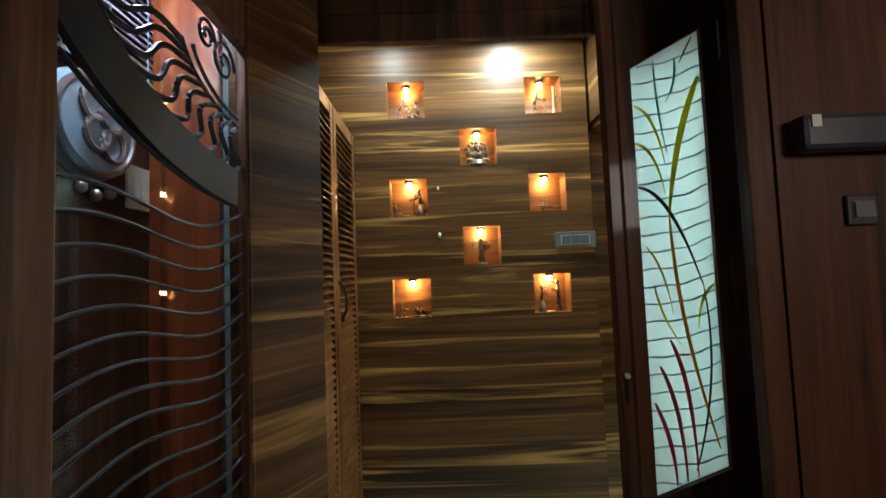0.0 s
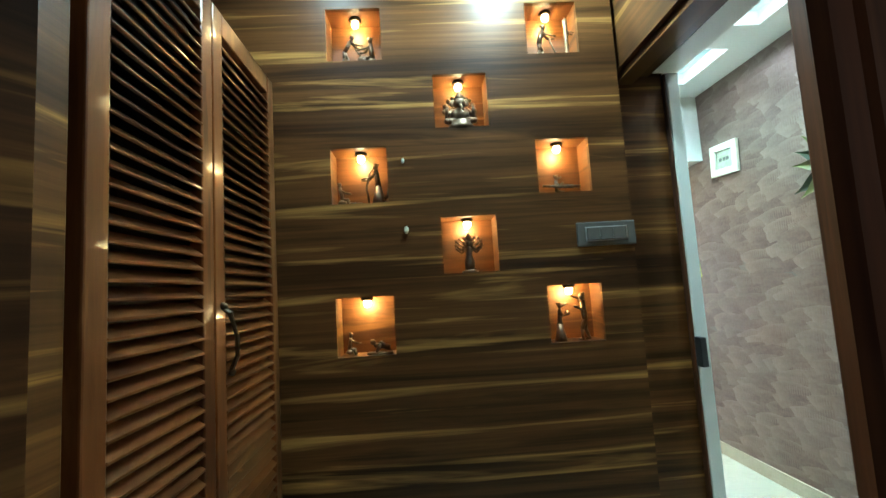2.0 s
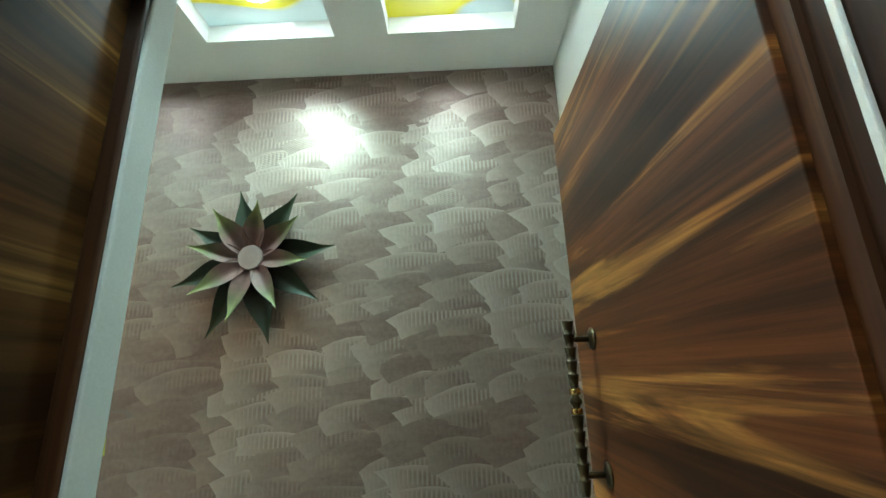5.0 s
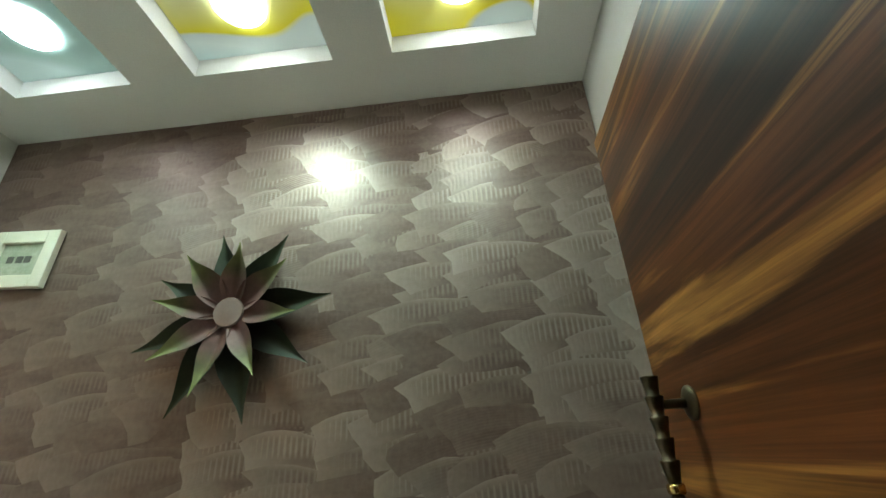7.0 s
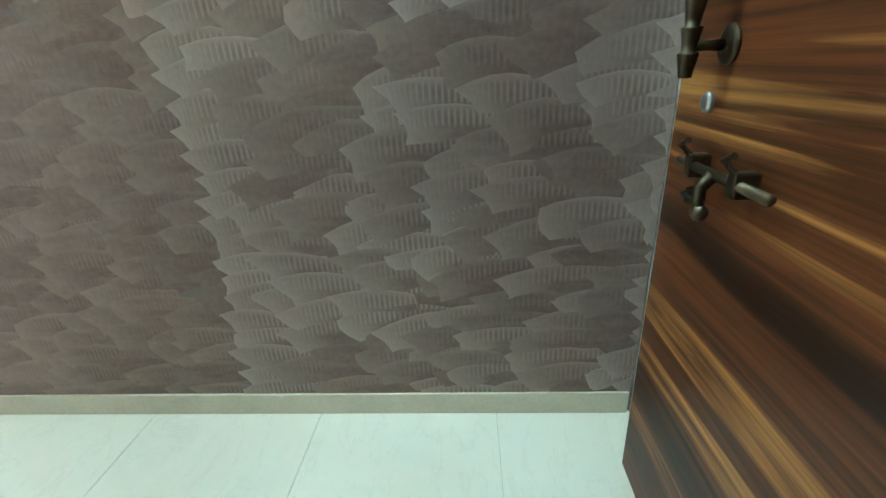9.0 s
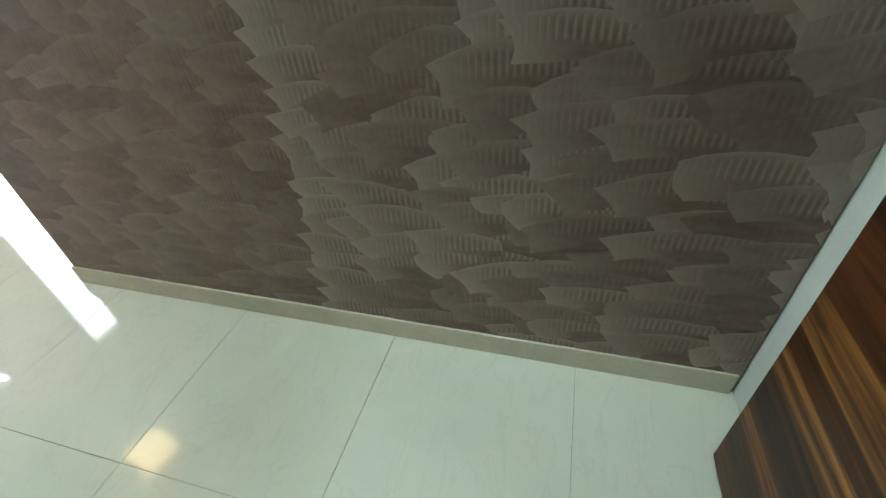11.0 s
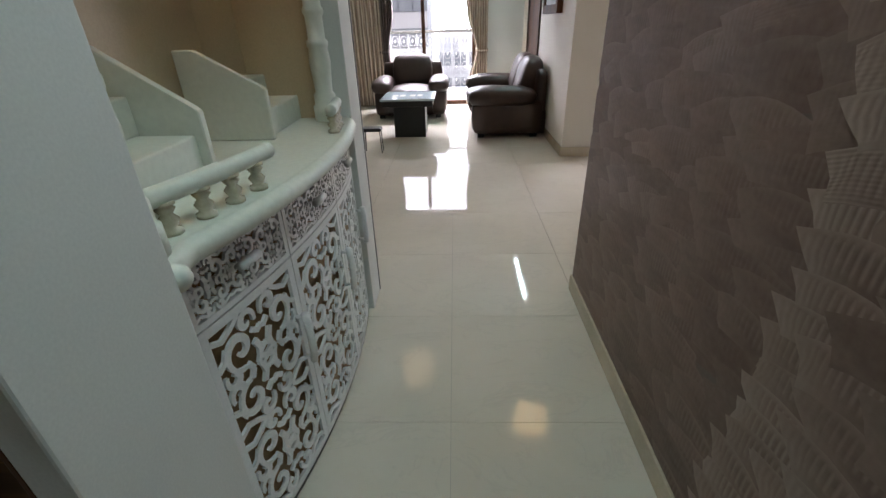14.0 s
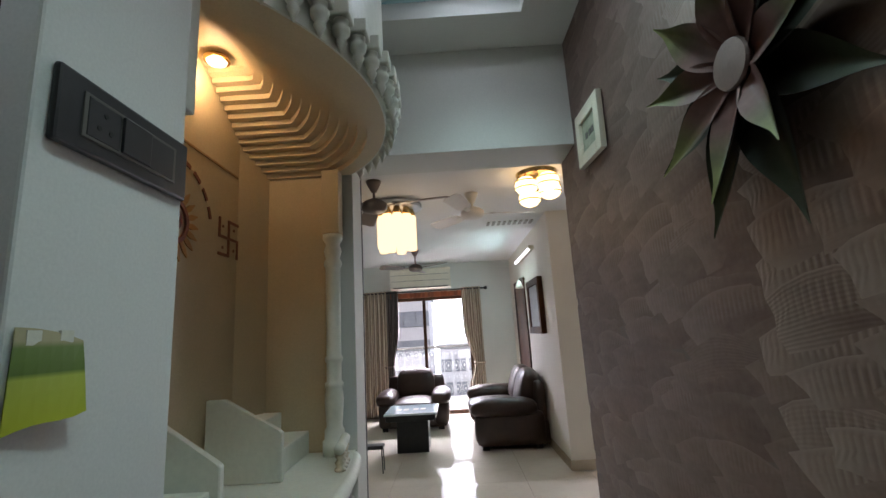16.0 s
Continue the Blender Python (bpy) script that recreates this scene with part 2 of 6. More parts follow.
PLATE_LIGHT = surface("light_grey_plastic", (0.26, 0.25, 0.21), (0.32, 0.31, 0.26), 0.35, 20, 260, relief=0.03)
PLATE_DARK = surface("charcoal_plastic", (0.022, 0.022, 0.024), (0.034, 0.034, 0.036), 0.35, 20, 260, relief=0.03)
BLACK = surface("black_laminate", (0.006, 0.006, 0.007), (0.012, 0.012, 0.013), 0.3, 20, 200, relief=0.05)
LEATHER = surface("brown_leather", (0.022, 0.011, 0.008), (0.045, 0.022, 0.015), 0.38, 7, 190, relief=0.35)
CREAM_PLASTIC = surface("cream_plastic", (0.66, 0.62, 0.50), (0.72, 0.68, 0.56), 0.4, 10, 200, relief=0.02)
FAN_BROWN = surface("brown_fan_enamel", (0.10, 0.068, 0.048), (0.14, 0.095, 0.068), 0.35, 12, 200, relief=0.03)
FAN_WHITE = surface("white_fan_enamel", (0.6, 0.57, 0.52), (0.68, 0.65, 0.6), 0.35, 12, 200, relief=0.03)
RED_PAINT = surface("brown_red_motif_paint", (0.16, 0.05, 0.03), (0.22, 0.07, 0.04), 0.5, 30, 200)
OCHRE_PAINT = surface("ochre_motif_paint", (0.42, 0.22, 0.07), (0.5, 0.28, 0.1), 0.5, 30, 200)
PAPER = surface("off_white_paper", (0.62, 0.62, 0.52), (0.70, 0.70, 0.6), 0.7, 20, 200)


def tile_floor():
    m, nt, b = principled("polished_vitrified_tile", 0.07, 0, 0.0, 0.5)
    p = position(nt)
    veil = noise_tex(nt, p, 1.3, 5, 0.6, 0.6)
    vein = noise_tex(nt, position(nt, (1.4, 3.2, 1), (0, 0, 0.5)), 1.6, 6, 0.6, 1.2)
    c = ramp(nt, veil, [(0.3, (0.62, 0.57, 0.47)), (0.7, (0.70, 0.65, 0.55))])
    c = mixc(nt, ramp(nt, vein, [(0.485, (0, 0, 0)), (0.5, (0.16, 0.16, 0.16)), (0.515, (0, 0, 0))]), c, (0.40, 0.37, 0.32))
    info = nt.nodes.new("ShaderNodeObjectInfo")
    c = mixc(nt, 0.25, c, ramp(nt, info.outputs["Random"], [(0, (0.93, 0.93, 0.93)), (1, (1, 1, 1))]), "MULTIPLY")
    nt.links.new(c, b.inputs["Base Color"])
    rr = node(nt, "ShaderNodeMapRange", To_Min=0.03, To_Max=0.065)
    nt.links.new(veil, rr.inputs["Value"])
    nt.links.new(rr.outputs[0], b.inputs["Roughness"])
    return m


TILE = tile_floor()

for wm in (WOOD_WALL, WOOD_DOOR, WOOD_LOUVER, WOOD_SLAT, WOOD_FRAME):
    wm.node_tree.nodes["Principled BSDF"].inputs["Specular IOR Level"].default_value = 0.2


def plaster():
    """Brown pearl plaster: each trowel stroke has its own tone; combed ones have a pale start, a pale top edge and
    ribs, with their sheen painted into the colour.
    """
    m, nt, b = principled("brown_comb_plaster", 0.44, 0.28, 0.0, 0.4)
    geo = nt.nodes.new("ShaderNodeNewGeometry")
    uv = nt.nodes.new("ShaderNodeUVMap")
    uv.uv_map = "UVMap"
    uvn = nt.nodes.new("ShaderNodeUVMap")
    uvn.uv_map = "Along"
    sep = nt.nodes.new("ShaderNodeSeparateXYZ")
    nt.links.new(uvn.outputs[0], sep.inputs[0])
    uvc = nt.nodes.new("ShaderNodeUVMap")
    uvc.uv_map = "Comb"
    comb = nt.nodes.new("ShaderNodeSeparateXYZ")
    nt.links.new(uvc.outputs[0], comb.inputs[0])
    p = position(nt)

    def math_node(op, x, y):
        n = nt.nodes.new("ShaderNodeMath")
        n.operation = op
        for k, q in enumerate((x, y)):
            if isinstance(q, (int, float)):
                n.inputs[k].default_value = q
            else:
                nt.links.new(q, n.inputs[k])
        return n.outputs[0]

    big = noise_tex(nt, p, 1.3, 4)
    mid = noise_tex(nt, position(nt, (1, 5, 22), (radians(-10), 0, 0)), 1.6, 4)
    small = noise_tex(nt, p, 60, 4)
    c = ramp(nt, geo.outputs["Random Per Island"], [(0, (0.112, 0.066, 0.052)), (0.6, (0.155, 0.098, 0.079)), (1, (0.20, 0.136, 0.113))])
    c = mixc(nt, 0.35, c, ramp(nt, big, [(0.3, (0.105, 0.060, 0.046)), (0.7, (0.185, 0.121, 0.098))]))
    c = mixc(nt, 0.35, c, ramp(nt, mid, [(0.35, (0.095, 0.060, 0.048)), (0.65, (0.215, 0.158, 0.136))]))
    c = mixc(nt, 1.0, c, ramp(nt, comb.outputs[0], [(0.1, (0.95, 0.87, 0.84)), (0.9, (1.04, 0.97, 0.94))]), "MULTIPLY")
    start = ramp(nt, sep.outputs[0], [(0.0, (1, 1, 1)), (0.10, (0.7, 0.7, 0.7)), (0.35, (0.12, 0.12, 0.12)), (0.8, (0, 0, 0))])
    top = ramp(nt, sep.outputs[1], [(0.35, (0, 0, 0)), (0.8, (0.30, 0.30, 0.30)), (0.95, (0.75, 0.75, 0.75)), (1.0, (0.9, 0.9, 0.9))])
    ribs = node(nt, "ShaderNodeTexWave", Scale=1.0, Distortion=0.9, Detail=1.0)
    mp = nt.nodes.new("ShaderNodeMapping")
    mp.inputs["Scale"].default_value = (20, 1.5, 1)
    nt.links.new(uv.outputs[0], mp.inputs["Vector"])
    nt.links.new(mp.outputs[0], ribs.inputs["Vector"])
    under = ramp(nt, sep.outputs[1], [(0.30, (0, 0, 0)), (0.5, (1, 1, 1)), (0.88, (1, 1, 1)), (0.96, (0, 0, 0))])
    rib = math_node("MULTIPLY", math_node("MULTIPLY", ribs.outputs["Fac"], under), comb.outputs[0])
    # pale mask: sheen on raised starts, top edges and ribs, mixed into base colour
    pale = math_node("MAXIMUM", start, math_node("MULTIPLY", top, 1.0))
    pale = math_node("MULTIPLY", pale, math_node("ADD", math_node("MULTIPLY", comb.outputs[0], 0.85), 0.12))
    pale = math_node("MAXIMUM", pale, math_node("MULTIPLY", rib, 0.78))
    c = mixc(nt, pale, c, (0.385, 0.30, 0.255))
    c = mixc(nt, 0.18, c, ramp(nt, small, [(0.3, (0.09, 0.058, 0.046)), (0.7, (0.27, 0.205, 0.175))]))
    nt.links.new(c, b.inputs["Base Color"])
    lines = node(nt, "ShaderNodeTexWave", Scale=1.0, Distortion=0.8, Detail=1.0)
    lines.bands_direction = "Y"
    mp2 = nt.nodes.new("ShaderNodeMapping")
    mp2.inputs["Scale"].default_value = (0.5, 42, 1)
    nt.links.new(uv.outputs[0], mp2.inputs["Vector"])
    nt.links.new(mp2.outputs[0], lines.inputs["Vector"])
    fine = math_node("MULTIPLY", lines.outputs["Fac"], comb.outputs[1])
    h = math_node("ADD", math_node("MULTIPLY", rib, 0.8), math_node("MULTIPLY", fine, 0.5))
    h = math_node("ADD", h, math_node("MULTIPLY", mid, 0.6))
    bump(nt, b, h, 0.34, 0.0020)
    return m


PLASTER = plaster()


def glass(name, tint=(1, 1, 1), rough=0.0):
    m = bpy.data.materials.new(name)
    m.use_nodes = True
    nt = m.node_tree
    b = nt.nodes["Principled BSDF"]
    b.inputs["Base Color"].default_value = (*tint, 1)
    b.inputs["Transmission Weight"].default_value = 1.0
    b.inputs["Roughness"].default_value = rough
    b.inputs["IOR"].default_value = 1.2
    return m


GLASS = glass("clear_glass", (0.97, 0.99, 0.99))
GLASS_DARK = glass("smoked_glass", (0.6, 0.66, 0.72))
GLASS_TABLE = surface("pale_blue_glass_top", (0.50, 0.62, 0.66), (0.56, 0.68, 0.72), 0.05, 6, 100, coat=0.5, relief=0)


def frosted():
    m, nt, b = principled("frosted_patterned_glass", 0.3, 0, 0.2)
    p = position(nt)
    n = noise_tex(nt, p, 60, 3)
    c = ramp(nt, noise_tex(nt, p, 5, 2), [(0.3, (0.66, 0.78, 0.74)), (0.7, (0.76, 0.85, 0.80))])
    nt.links.new(c, b.inputs["Base Color"])
    bump(nt, b, n, 0.25, 0.002)
    tr = nt.nodes.new("ShaderNodeBsdfTranslucent")
    nt.links.new(c, tr.inputs["Color"])
    mx = nt.nodes.new("ShaderNodeMixShader")
    mx.inputs[0].default_value = 0.6
    nt.links.new(b.outputs[0], mx.inputs[1])
    nt.links.new(tr.outputs[0], mx.inputs[2])
    nt.links.new(mx.outputs[0], nt.nodes["Material Output"].inputs[0])
    return m


FROST = frosted()


def glass_paint(name, color):
    """Thin paint on glass: lit from the front and glowing through from behind."""
    m, nt, b = principled(name, 0.35)
    c = ramp(nt, noise_tex(nt, position(nt), 25, 3), [(0.3, tuple(0.85 * q for q in color)), (0.7, color)])
    nt.links.new(c, b.inputs["Base Color"])
    tr = nt.nodes.new("ShaderNodeBsdfTranslucent")
    nt.links.new(c, tr.inputs["Color"])
    mx = nt.nodes.new("ShaderNodeMixShader")
    mx.inputs[0].default_value = 0.6
    nt.links.new(b.outputs[0], mx.inputs[1])
    nt.links.new(tr.outputs[0], mx.inputs[2])
    nt.links.new(mx.outputs[0], nt.nodes["Material Output"].inputs[0])
    return m


def glow(name, color, strength):
    m = bpy.data.materials.new(name)
    m.use_nodes = True
    nt = m.node_tree
    nt.nodes.remove(nt.nodes["Principled BSDF"])
    e = nt.nodes.new("ShaderNodeEmission")
    e.inputs[0].default_value, e.inputs[1].default_value = (*color, 1), strength
    nt.links.new(e.outputs[0], nt.nodes["Material Output"].inputs[0])
    return m


BULB = glow("warm_bulb", (1, 0.72, 0.32), 30)
LED = glow("cool_led", (0.85, 0.97, 1.0), 25)
TUBE = glow("cool_tube", (0.9, 0.97, 1.0), 9)
SHADE = glow("lit_glass_shade", (1.0, 0.74, 0.38), 3.6)
SHADE2 = glow("lit_amber_globe", (1.0, 0.70, 0.30), 9)


def printed(name, base, fold, strength, seed):
    """Back-lit ceiling glass printed with large soft petals."""
    m = bpy.data.materials.new(name)
    m.use_nodes = True
    nt = m.node_tree
    b = nt.nodes["Principled BSDF"]
    p = position(nt, (1, 1, 1), (0, 0, seed))
    d = noise_tex(nt, p, 1.5, 1, 0.3, 0.9)
    d2 = noise_tex(nt, position(nt, (1, 1, 1), (0, 0, seed + 1.3)), 1.8, 1, 0.3, 1.0)
    c = ramp(nt, d, [(0.36, (0.50, 0.66, 0.66)), (0.42, base), (0.465, tuple(v * 0.85 for v in base)), (0.48, fold), (0.60, tuple(0.6 * v + 0.4 * q for v, q in zip(fold, base))), (0.68, base)])
    c = mixc(nt, ramp(nt, d2, [(0.57, (0, 0, 0)), (0.585, (0.7, 0.7, 0.7)), (0.72, (0.05, 0.05, 0.05))]), c, (0.16, 0.38, 0.42))
    nt.links.new(c, b.inputs["Base Color"])
    nt.links.new(c, b.inputs["Emission Color"])
    b.inputs["Emission Strength"].default_value = strength
    b.inputs["Roughness"].default_value = 0.08
    return m


PRINT_YELLOW = printed("printed_glass_yellow", (0.55, 0.66, 0.65), (0.60, 0.55, 0.03), 0.24, 0.4)
PRINT_GREEN = printed("printed_glass_green", (0.30, 0.45, 0.42), (0.04, 0.18, 0.17), 0.16, 2.0)

# ---- structure ----
WALL_X, END_Y, COR_Z = 2.14, 3.81, 2.565
floor = solid("floor", boxed(-3, -1.7, -0.12, 5, 9.6, -0.006), GROUT, "polished cream vitrified tiles with thin grey joints", "floor", "structure")

# textured wall: core, then the trowel strokes
wall_tex = solid("wall_textured", boxed(WALL_X, 1.36, 0, 2.29, END_Y, 2.62), surface("brown_base_plaster", (0.13, 0.095, 0.08), (0.19, 0.145, 0.125), 0.6, 5, 90), "brown comb-textured plaster feature wall with trowel strokes", "wall", "structure")


def strokes():
    rnd = random.Random(7)
    verts, faces, uvs, along, combed = [], [], [], [], []
    nu, nv = 8, 4
    y = 3.86
    cols = []
    # columns of strokes, laid from the far end to the door; each column laps over the one before it
    while y > 1.3:
        cols.append(y)
        y -= rnd.uniform(0.14, 0.19)
    for ci, yc in enumerate(cols):
        z = 0.06 + rnd.uniform(0, 0.03)
        while z < 2.60:
            length = rnd.uniform(0.30, 0.42)
            height = rnd.uniform(0.092, 0.125)
            left = yc + rnd.gauss(0, 0.05) + 0.03 * math.sin(5 * z + ci)
            near = 1.0 if yc < 2.72 else 0.0
            ribbed = (rnd.uniform(0.25, 1.0) if rnd.random() < 0.8 else 0.1) * (1 if near else 0.42)
            if 2.56 < yc < 2.72 or yc < 1.5:
                ribbed = rnd.uniform(0.75, 1.0)
                left = yc + rnd.gauss(0, 0.022)
            fine = rnd.uniform(0.6, 1.0) if rnd.random() < (0.40 if near and yc < 2.45 and z < 1.5 else 0.22 if near else 0.06) else rnd.uniform(0, 0.12)
            tilt = radians(rnd.gauss(8, 4))
            curve = rnd.uniform(0.05, 0.16)
            lift = (0.0012 + rnd.random() * 0.002) * (1 if near else 0.5)
            base = len(verts)
            off = rnd.uniform(0, 10)
            slant = rnd.uniform(0.25, 0.75)
            for i in range(nu):
                u = i / (nu - 1)
                for j in range(nv):
                    v = j / (nv - 1)
                    s = u * length
                    jag = (0.012 * math.sin(5 * v + off) if i == 0 else 0)
                    yy = left + jag - s * math.cos(tilt) + (v - 0.5) * height * slant
                    swell = 0.70 + 0.30 * math.sin(math.pi * min(1.0, 0.14 + 1.05 * u)) - 0.12 * u
                    zz = z - 0.5 * height + v * height * swell + s * math.sin(tilt) - curve * height * 2 * (u - 0.5) ** 2
                    out = lift * (1 - u) + (0.0008 * math.sin(math.pi * v) + 0.0016 * v) * (1 if near else 0.5) + ci * 1e-5
                    yy = min(max(yy, 1.362), END_Y + 0.001)
                    zz = min(max(zz, 0.0), 2.562)
                    verts.append((WALL_X - 0.0015 - out, yy, zz))
                    uvs.append((s - (v - 0.5) * height * slant, v * height))
                    along.append((u, v))
                    combed.append((ribbed, fine))
            for i in range(nu - 1):
                for j in range(nv - 1):
                    a = base + i * nv + j
                    faces.append((a, a + 1, a + nv + 1, a + nv))
            z += height * rnd.uniform(0.55, 0.70)
    me = bpy.data.meshes.new("trowel_strokes")
    me.from_pydata(verts, [], faces)
    me.uv_layers.new(name="UVMap")
    layer = me.uv_layers["UVMap"]
    for loop in me.loops:
        layer.data[loop.index].uv = uvs[loop.vertex_index]
    second = me.uv_layers.new(name="Along")
    for loop in me.loops:
        second.data[loop.index].uv = along[loop.vertex_index]
    third = me.uv_layers.new(name="Comb")
    for loop in me.loops:
        third.data[loop.index].uv = combed[loop.vertex_index]
    me.materials.append(PLASTER)
    ob = new("trowel_strokes", me)
    ob.parent = wall_tex
    return tagged(ob, "overlapping brown comb plaster strokes", kind="stuff")


strokes()
sk = solid("baseboard_textured_wall", box(boxed(WALL_X - 0.012, 1.37, 0, WALL_X, END_Y, 0.085, 0.003), WALL_X - 0.012, END_Y, 0, 2.29, END_Y + 0.012, 0.085, 0.003), SKIRT, "beige tile skirting below the brown wall", "baseboard", "structure")


def coffered(name, x0, y0, x1, y1, z, holes, label):
    xs = sorted({x0, x1, *[h[0] for h in holes], *[h[2] for h in holes]})
    ys = sorted({y0, y1, *[h[1] for h in holes], *[h[3] for h in holes]})
    bm = bm_new()
    for a, b in zip(xs, xs[1:]):
        for c, d in zip(ys, ys[1:]):
            mx, my = (a + b) / 2, (c + d) / 2
            if any(h[0] < mx < h[2] and h[1] < my < h[3] for h in holes):
                continue
            box(bm, a, c, z, b, d, z + 0.075)
    bmesh.ops.remove_doubles(bm, verts=bm.verts, dist=0.0005)
    return solid(name, bm, CEIL, label, "ceiling", "structure")


COR_HOLES = [(1.36, 2.93, 1.92, 3.36), (1.38, 2.22, 1.92, 2.70), (1.40, 1.55, 1.92, 2.02)]
FOY_HOLES = [(-0.46, 1.58, 0.02, 2.06), (0.215, 1.58, 0.715, 2.06)]
coffered("ceiling_corridor", 1.151, 1.36, WALL_X, 3.58, COR_Z, COR_HOLES, "white corridor ceiling with three recessed glass coffers")
coffered("ceiling_foyer", -0.80, 1.36, 0.88, 2.30, 2.58, FOY_HOLES, "white foyer ceiling with two recessed glass coffers")
for i, (h, z) in enumerate([(h, COR_Z) for h in COR_HOLES] + [(h, 2.58) for h in FOY_HOLES]):
    cx, cy = (h[0] + h[2]) / 2, (h[1] + h[3]) / 2
    lab = "back-lit ceiling glass printed with yellow and grey petals" if i in (1, 2, 4) else "back-lit ceiling glass printed with green leaves"
    cof = thing("coffer_light", (cx, cy, z + 0.05), lab, "ceiling light", "printed ceiling lights")
    part("glass_panel", boxed(h[0] - 0.01, h[1] - 0.01, z + 0.078, h[2] + 0.01, h[3] + 0.01, z + 0.086), PRINT_YELLOW if i in (1, 2, 4) else PRINT_GREEN, cof)
    lx = cx + (0.09 if i < 3 else 0.0)
    part("led_disc", lathe(bm_new(), [(0.07, 0), (0.08, 0.004), (0.075, 0.01)], (lx, cy, z + 0.066), 20), LED, cof, "bright cool led disc")
solid("ceiling_cap", boxed(-3, -1.7, 2.70, 5, 3.6, 2.78), CEIL, "plain slab above the lights", "ceiling", "structure")
solid("beam_corridor", box(boxed(1.17, 3.58, 2.09, 2.29, END_Y, 2.62), 0.62, 3.662, 2.091, 1.169, END_Y, 2.62), PAINT, "white painted beam across the end of the corridor", "beam", "structure")

# niche wall: front skin with eight square openings
NX = [(-0.232, -0.028), (0.156, 0.358), (0.524, 0.724)]
NS = 0.205
NICHES = [(NX[0], 2.352), (NX[2], 2.355), (NX[1], 2.081), (NX[0], 1.812), (NX[2], 1.816), (NX[1], 1.54), (NX[0], 1.269), (NX[2], 1.27)]
NY, ND = 2.17, 0.115


def niche_wall():
    holes = [(x[0], zt - NS, x[1], zt) for x, zt in NICHES]
    xs = sorted({-0.80, 0.862, *[h[0] for h in holes], *[h[2] for h in holes]})
    zs = sorted({0.0, 2.579, *[h[1] for h in holes], *[h[3] for h in holes]})
    bm = bm_new()
    for a, b in zip(xs, xs[1:]):
        for c, d in zip(zs, zs[1:]):
            mx, mz = (a + b) / 2, (c + d) / 2
            if any(h[0] < mx < h[2] and h[1] < mz < h[3] for h in holes):
                continue
            v = [bm.verts.new(q) for q in ((a, NY, c), (b, NY, c), (b, NY, d), (a, NY, d))]
            bm.faces.new(v)
    bmesh.ops.remove_doubles(bm, verts=bm.verts, dist=0.0004)
    r = bmesh.ops.extrude_face_region(bm, geom=bm.faces[:])
    bmesh.ops.translate(bm, vec=(0, 0.018, 0), verts=[g for g in r["geom"] if isinstance(g, bmesh.types.BMVert)])
    w = solid("wall_niche", bm, WOOD_WALL, "walnut laminate wall with eight small lit niches", "wall", "structure")
    for h in holes:
        b = bm_new()
        x0, z0, x1, z1 = h
        t = 0.006
        box(b, x0 - t, NY + 0.0185, z0 - t, x0, NY + ND, z1 + t)
        box(b, x1, NY + 0.0185, z0 - t, x1 + t, NY + ND, z1 + t)
        box(b, x0, NY + 0.0185, z0 - t, x1, NY + ND, z0)
        box(b, x0, NY + 0.0185, z1, x1, NY + ND, z1 + t)
        box(b, x0 - t, NY + ND, z0 - t, x1 + t, NY + ND + t, z1 + t)
        part("niche_lining", b, WOOD_NICHE, w, "orange-brown laminate niche lining")
    return w


niche_wall()
solid("wall_niche_core", boxed(-0.85, 2.305, 0, 1.03, 2.33, 2.7), PAINT, "plain wall behind the niches", "wall", "structure")
solid("wall_strip", box(boxed(0.864, 2.272, 0, 1.098, 2.304, 2.6), 0.850, 2.1885, 0, 0.8625, 2.272, 2.6), WOOD_WALL, "walnut laminate strip beside the doorway", "wall", "structure")
solid("wall_switch", box(boxed(1.10, 2.246, 0, 1.15, 2.503, 2.565, 0.004), 0.62, 2.335, 0, 1.10, 2.503, 2.565), PAINT, "white painted wall end with a switchboard", "wall", "structure")
solid("trim_doorway", boxed(1.089, 2.2485, 0, 1.0995, 2.2715, 2.089, 0.003), WOOD_FRAME, "dark wood lip edging the walnut strip of the doorway", "trim", "structure")
solid("lintel_doorway", box(boxed(0.88, 1.36, 2.09, 1.04, 2.271, 2.6), 0.90, 1.36, 2.06, 0.97, 2.271, 2.089), WOOD_WALL, "walnut panel above the inner doorway", "lintel", "structure")
solid("lintel_white", boxed(1.042, 1.362, 2.09, 1.149, 2.244, 2.565), PAINT, "white wall above the inner doorway", "lintel", "structure")
solid("door_frame_inner", box(boxed(0.86, 1.362, 0, 1.01, 1.43, 2.06, 0.004), 0.985, 1.43, 0, 1.035, 1.44, 2.06), WOOD_FRAME, "dark wood post of the inner doorway", "door frame", "structure")
# white lacquer puts the lit aluminium's glint into the strip's colour
solid("metal_strip_doorway", boxed(0.9435, 1.4305, 0.95, 0.9535, 1.438, 2.05, 0.002), WHITE_LACQ, "thin metal strip on the door post, its glint painted white", "trim", "structure")
solid("wall_entrance", box(boxed(0.88, 1.262, 0, 2.29, 1.358, 2.7), -0.40, 1.262, 2.165, 0.88, 1.358, 2.7), PAINT, "wall between lobby and corridor", "wall", "structure")
solid("wall_vestibule", boxed(0.882, 0.80, 0, 0.90, 1.24, 2.7), WOOD_FRAME, "dark wood side wall of the vestibule", "wall", "structure")
solid("wall_lobby_cladding", boxed(0.757, 0.76, 0, 2.6, 0.798, 2.7), WOOD_FRAME, "dark wood cladding of the entrance lobby wall", "wall", "structure")
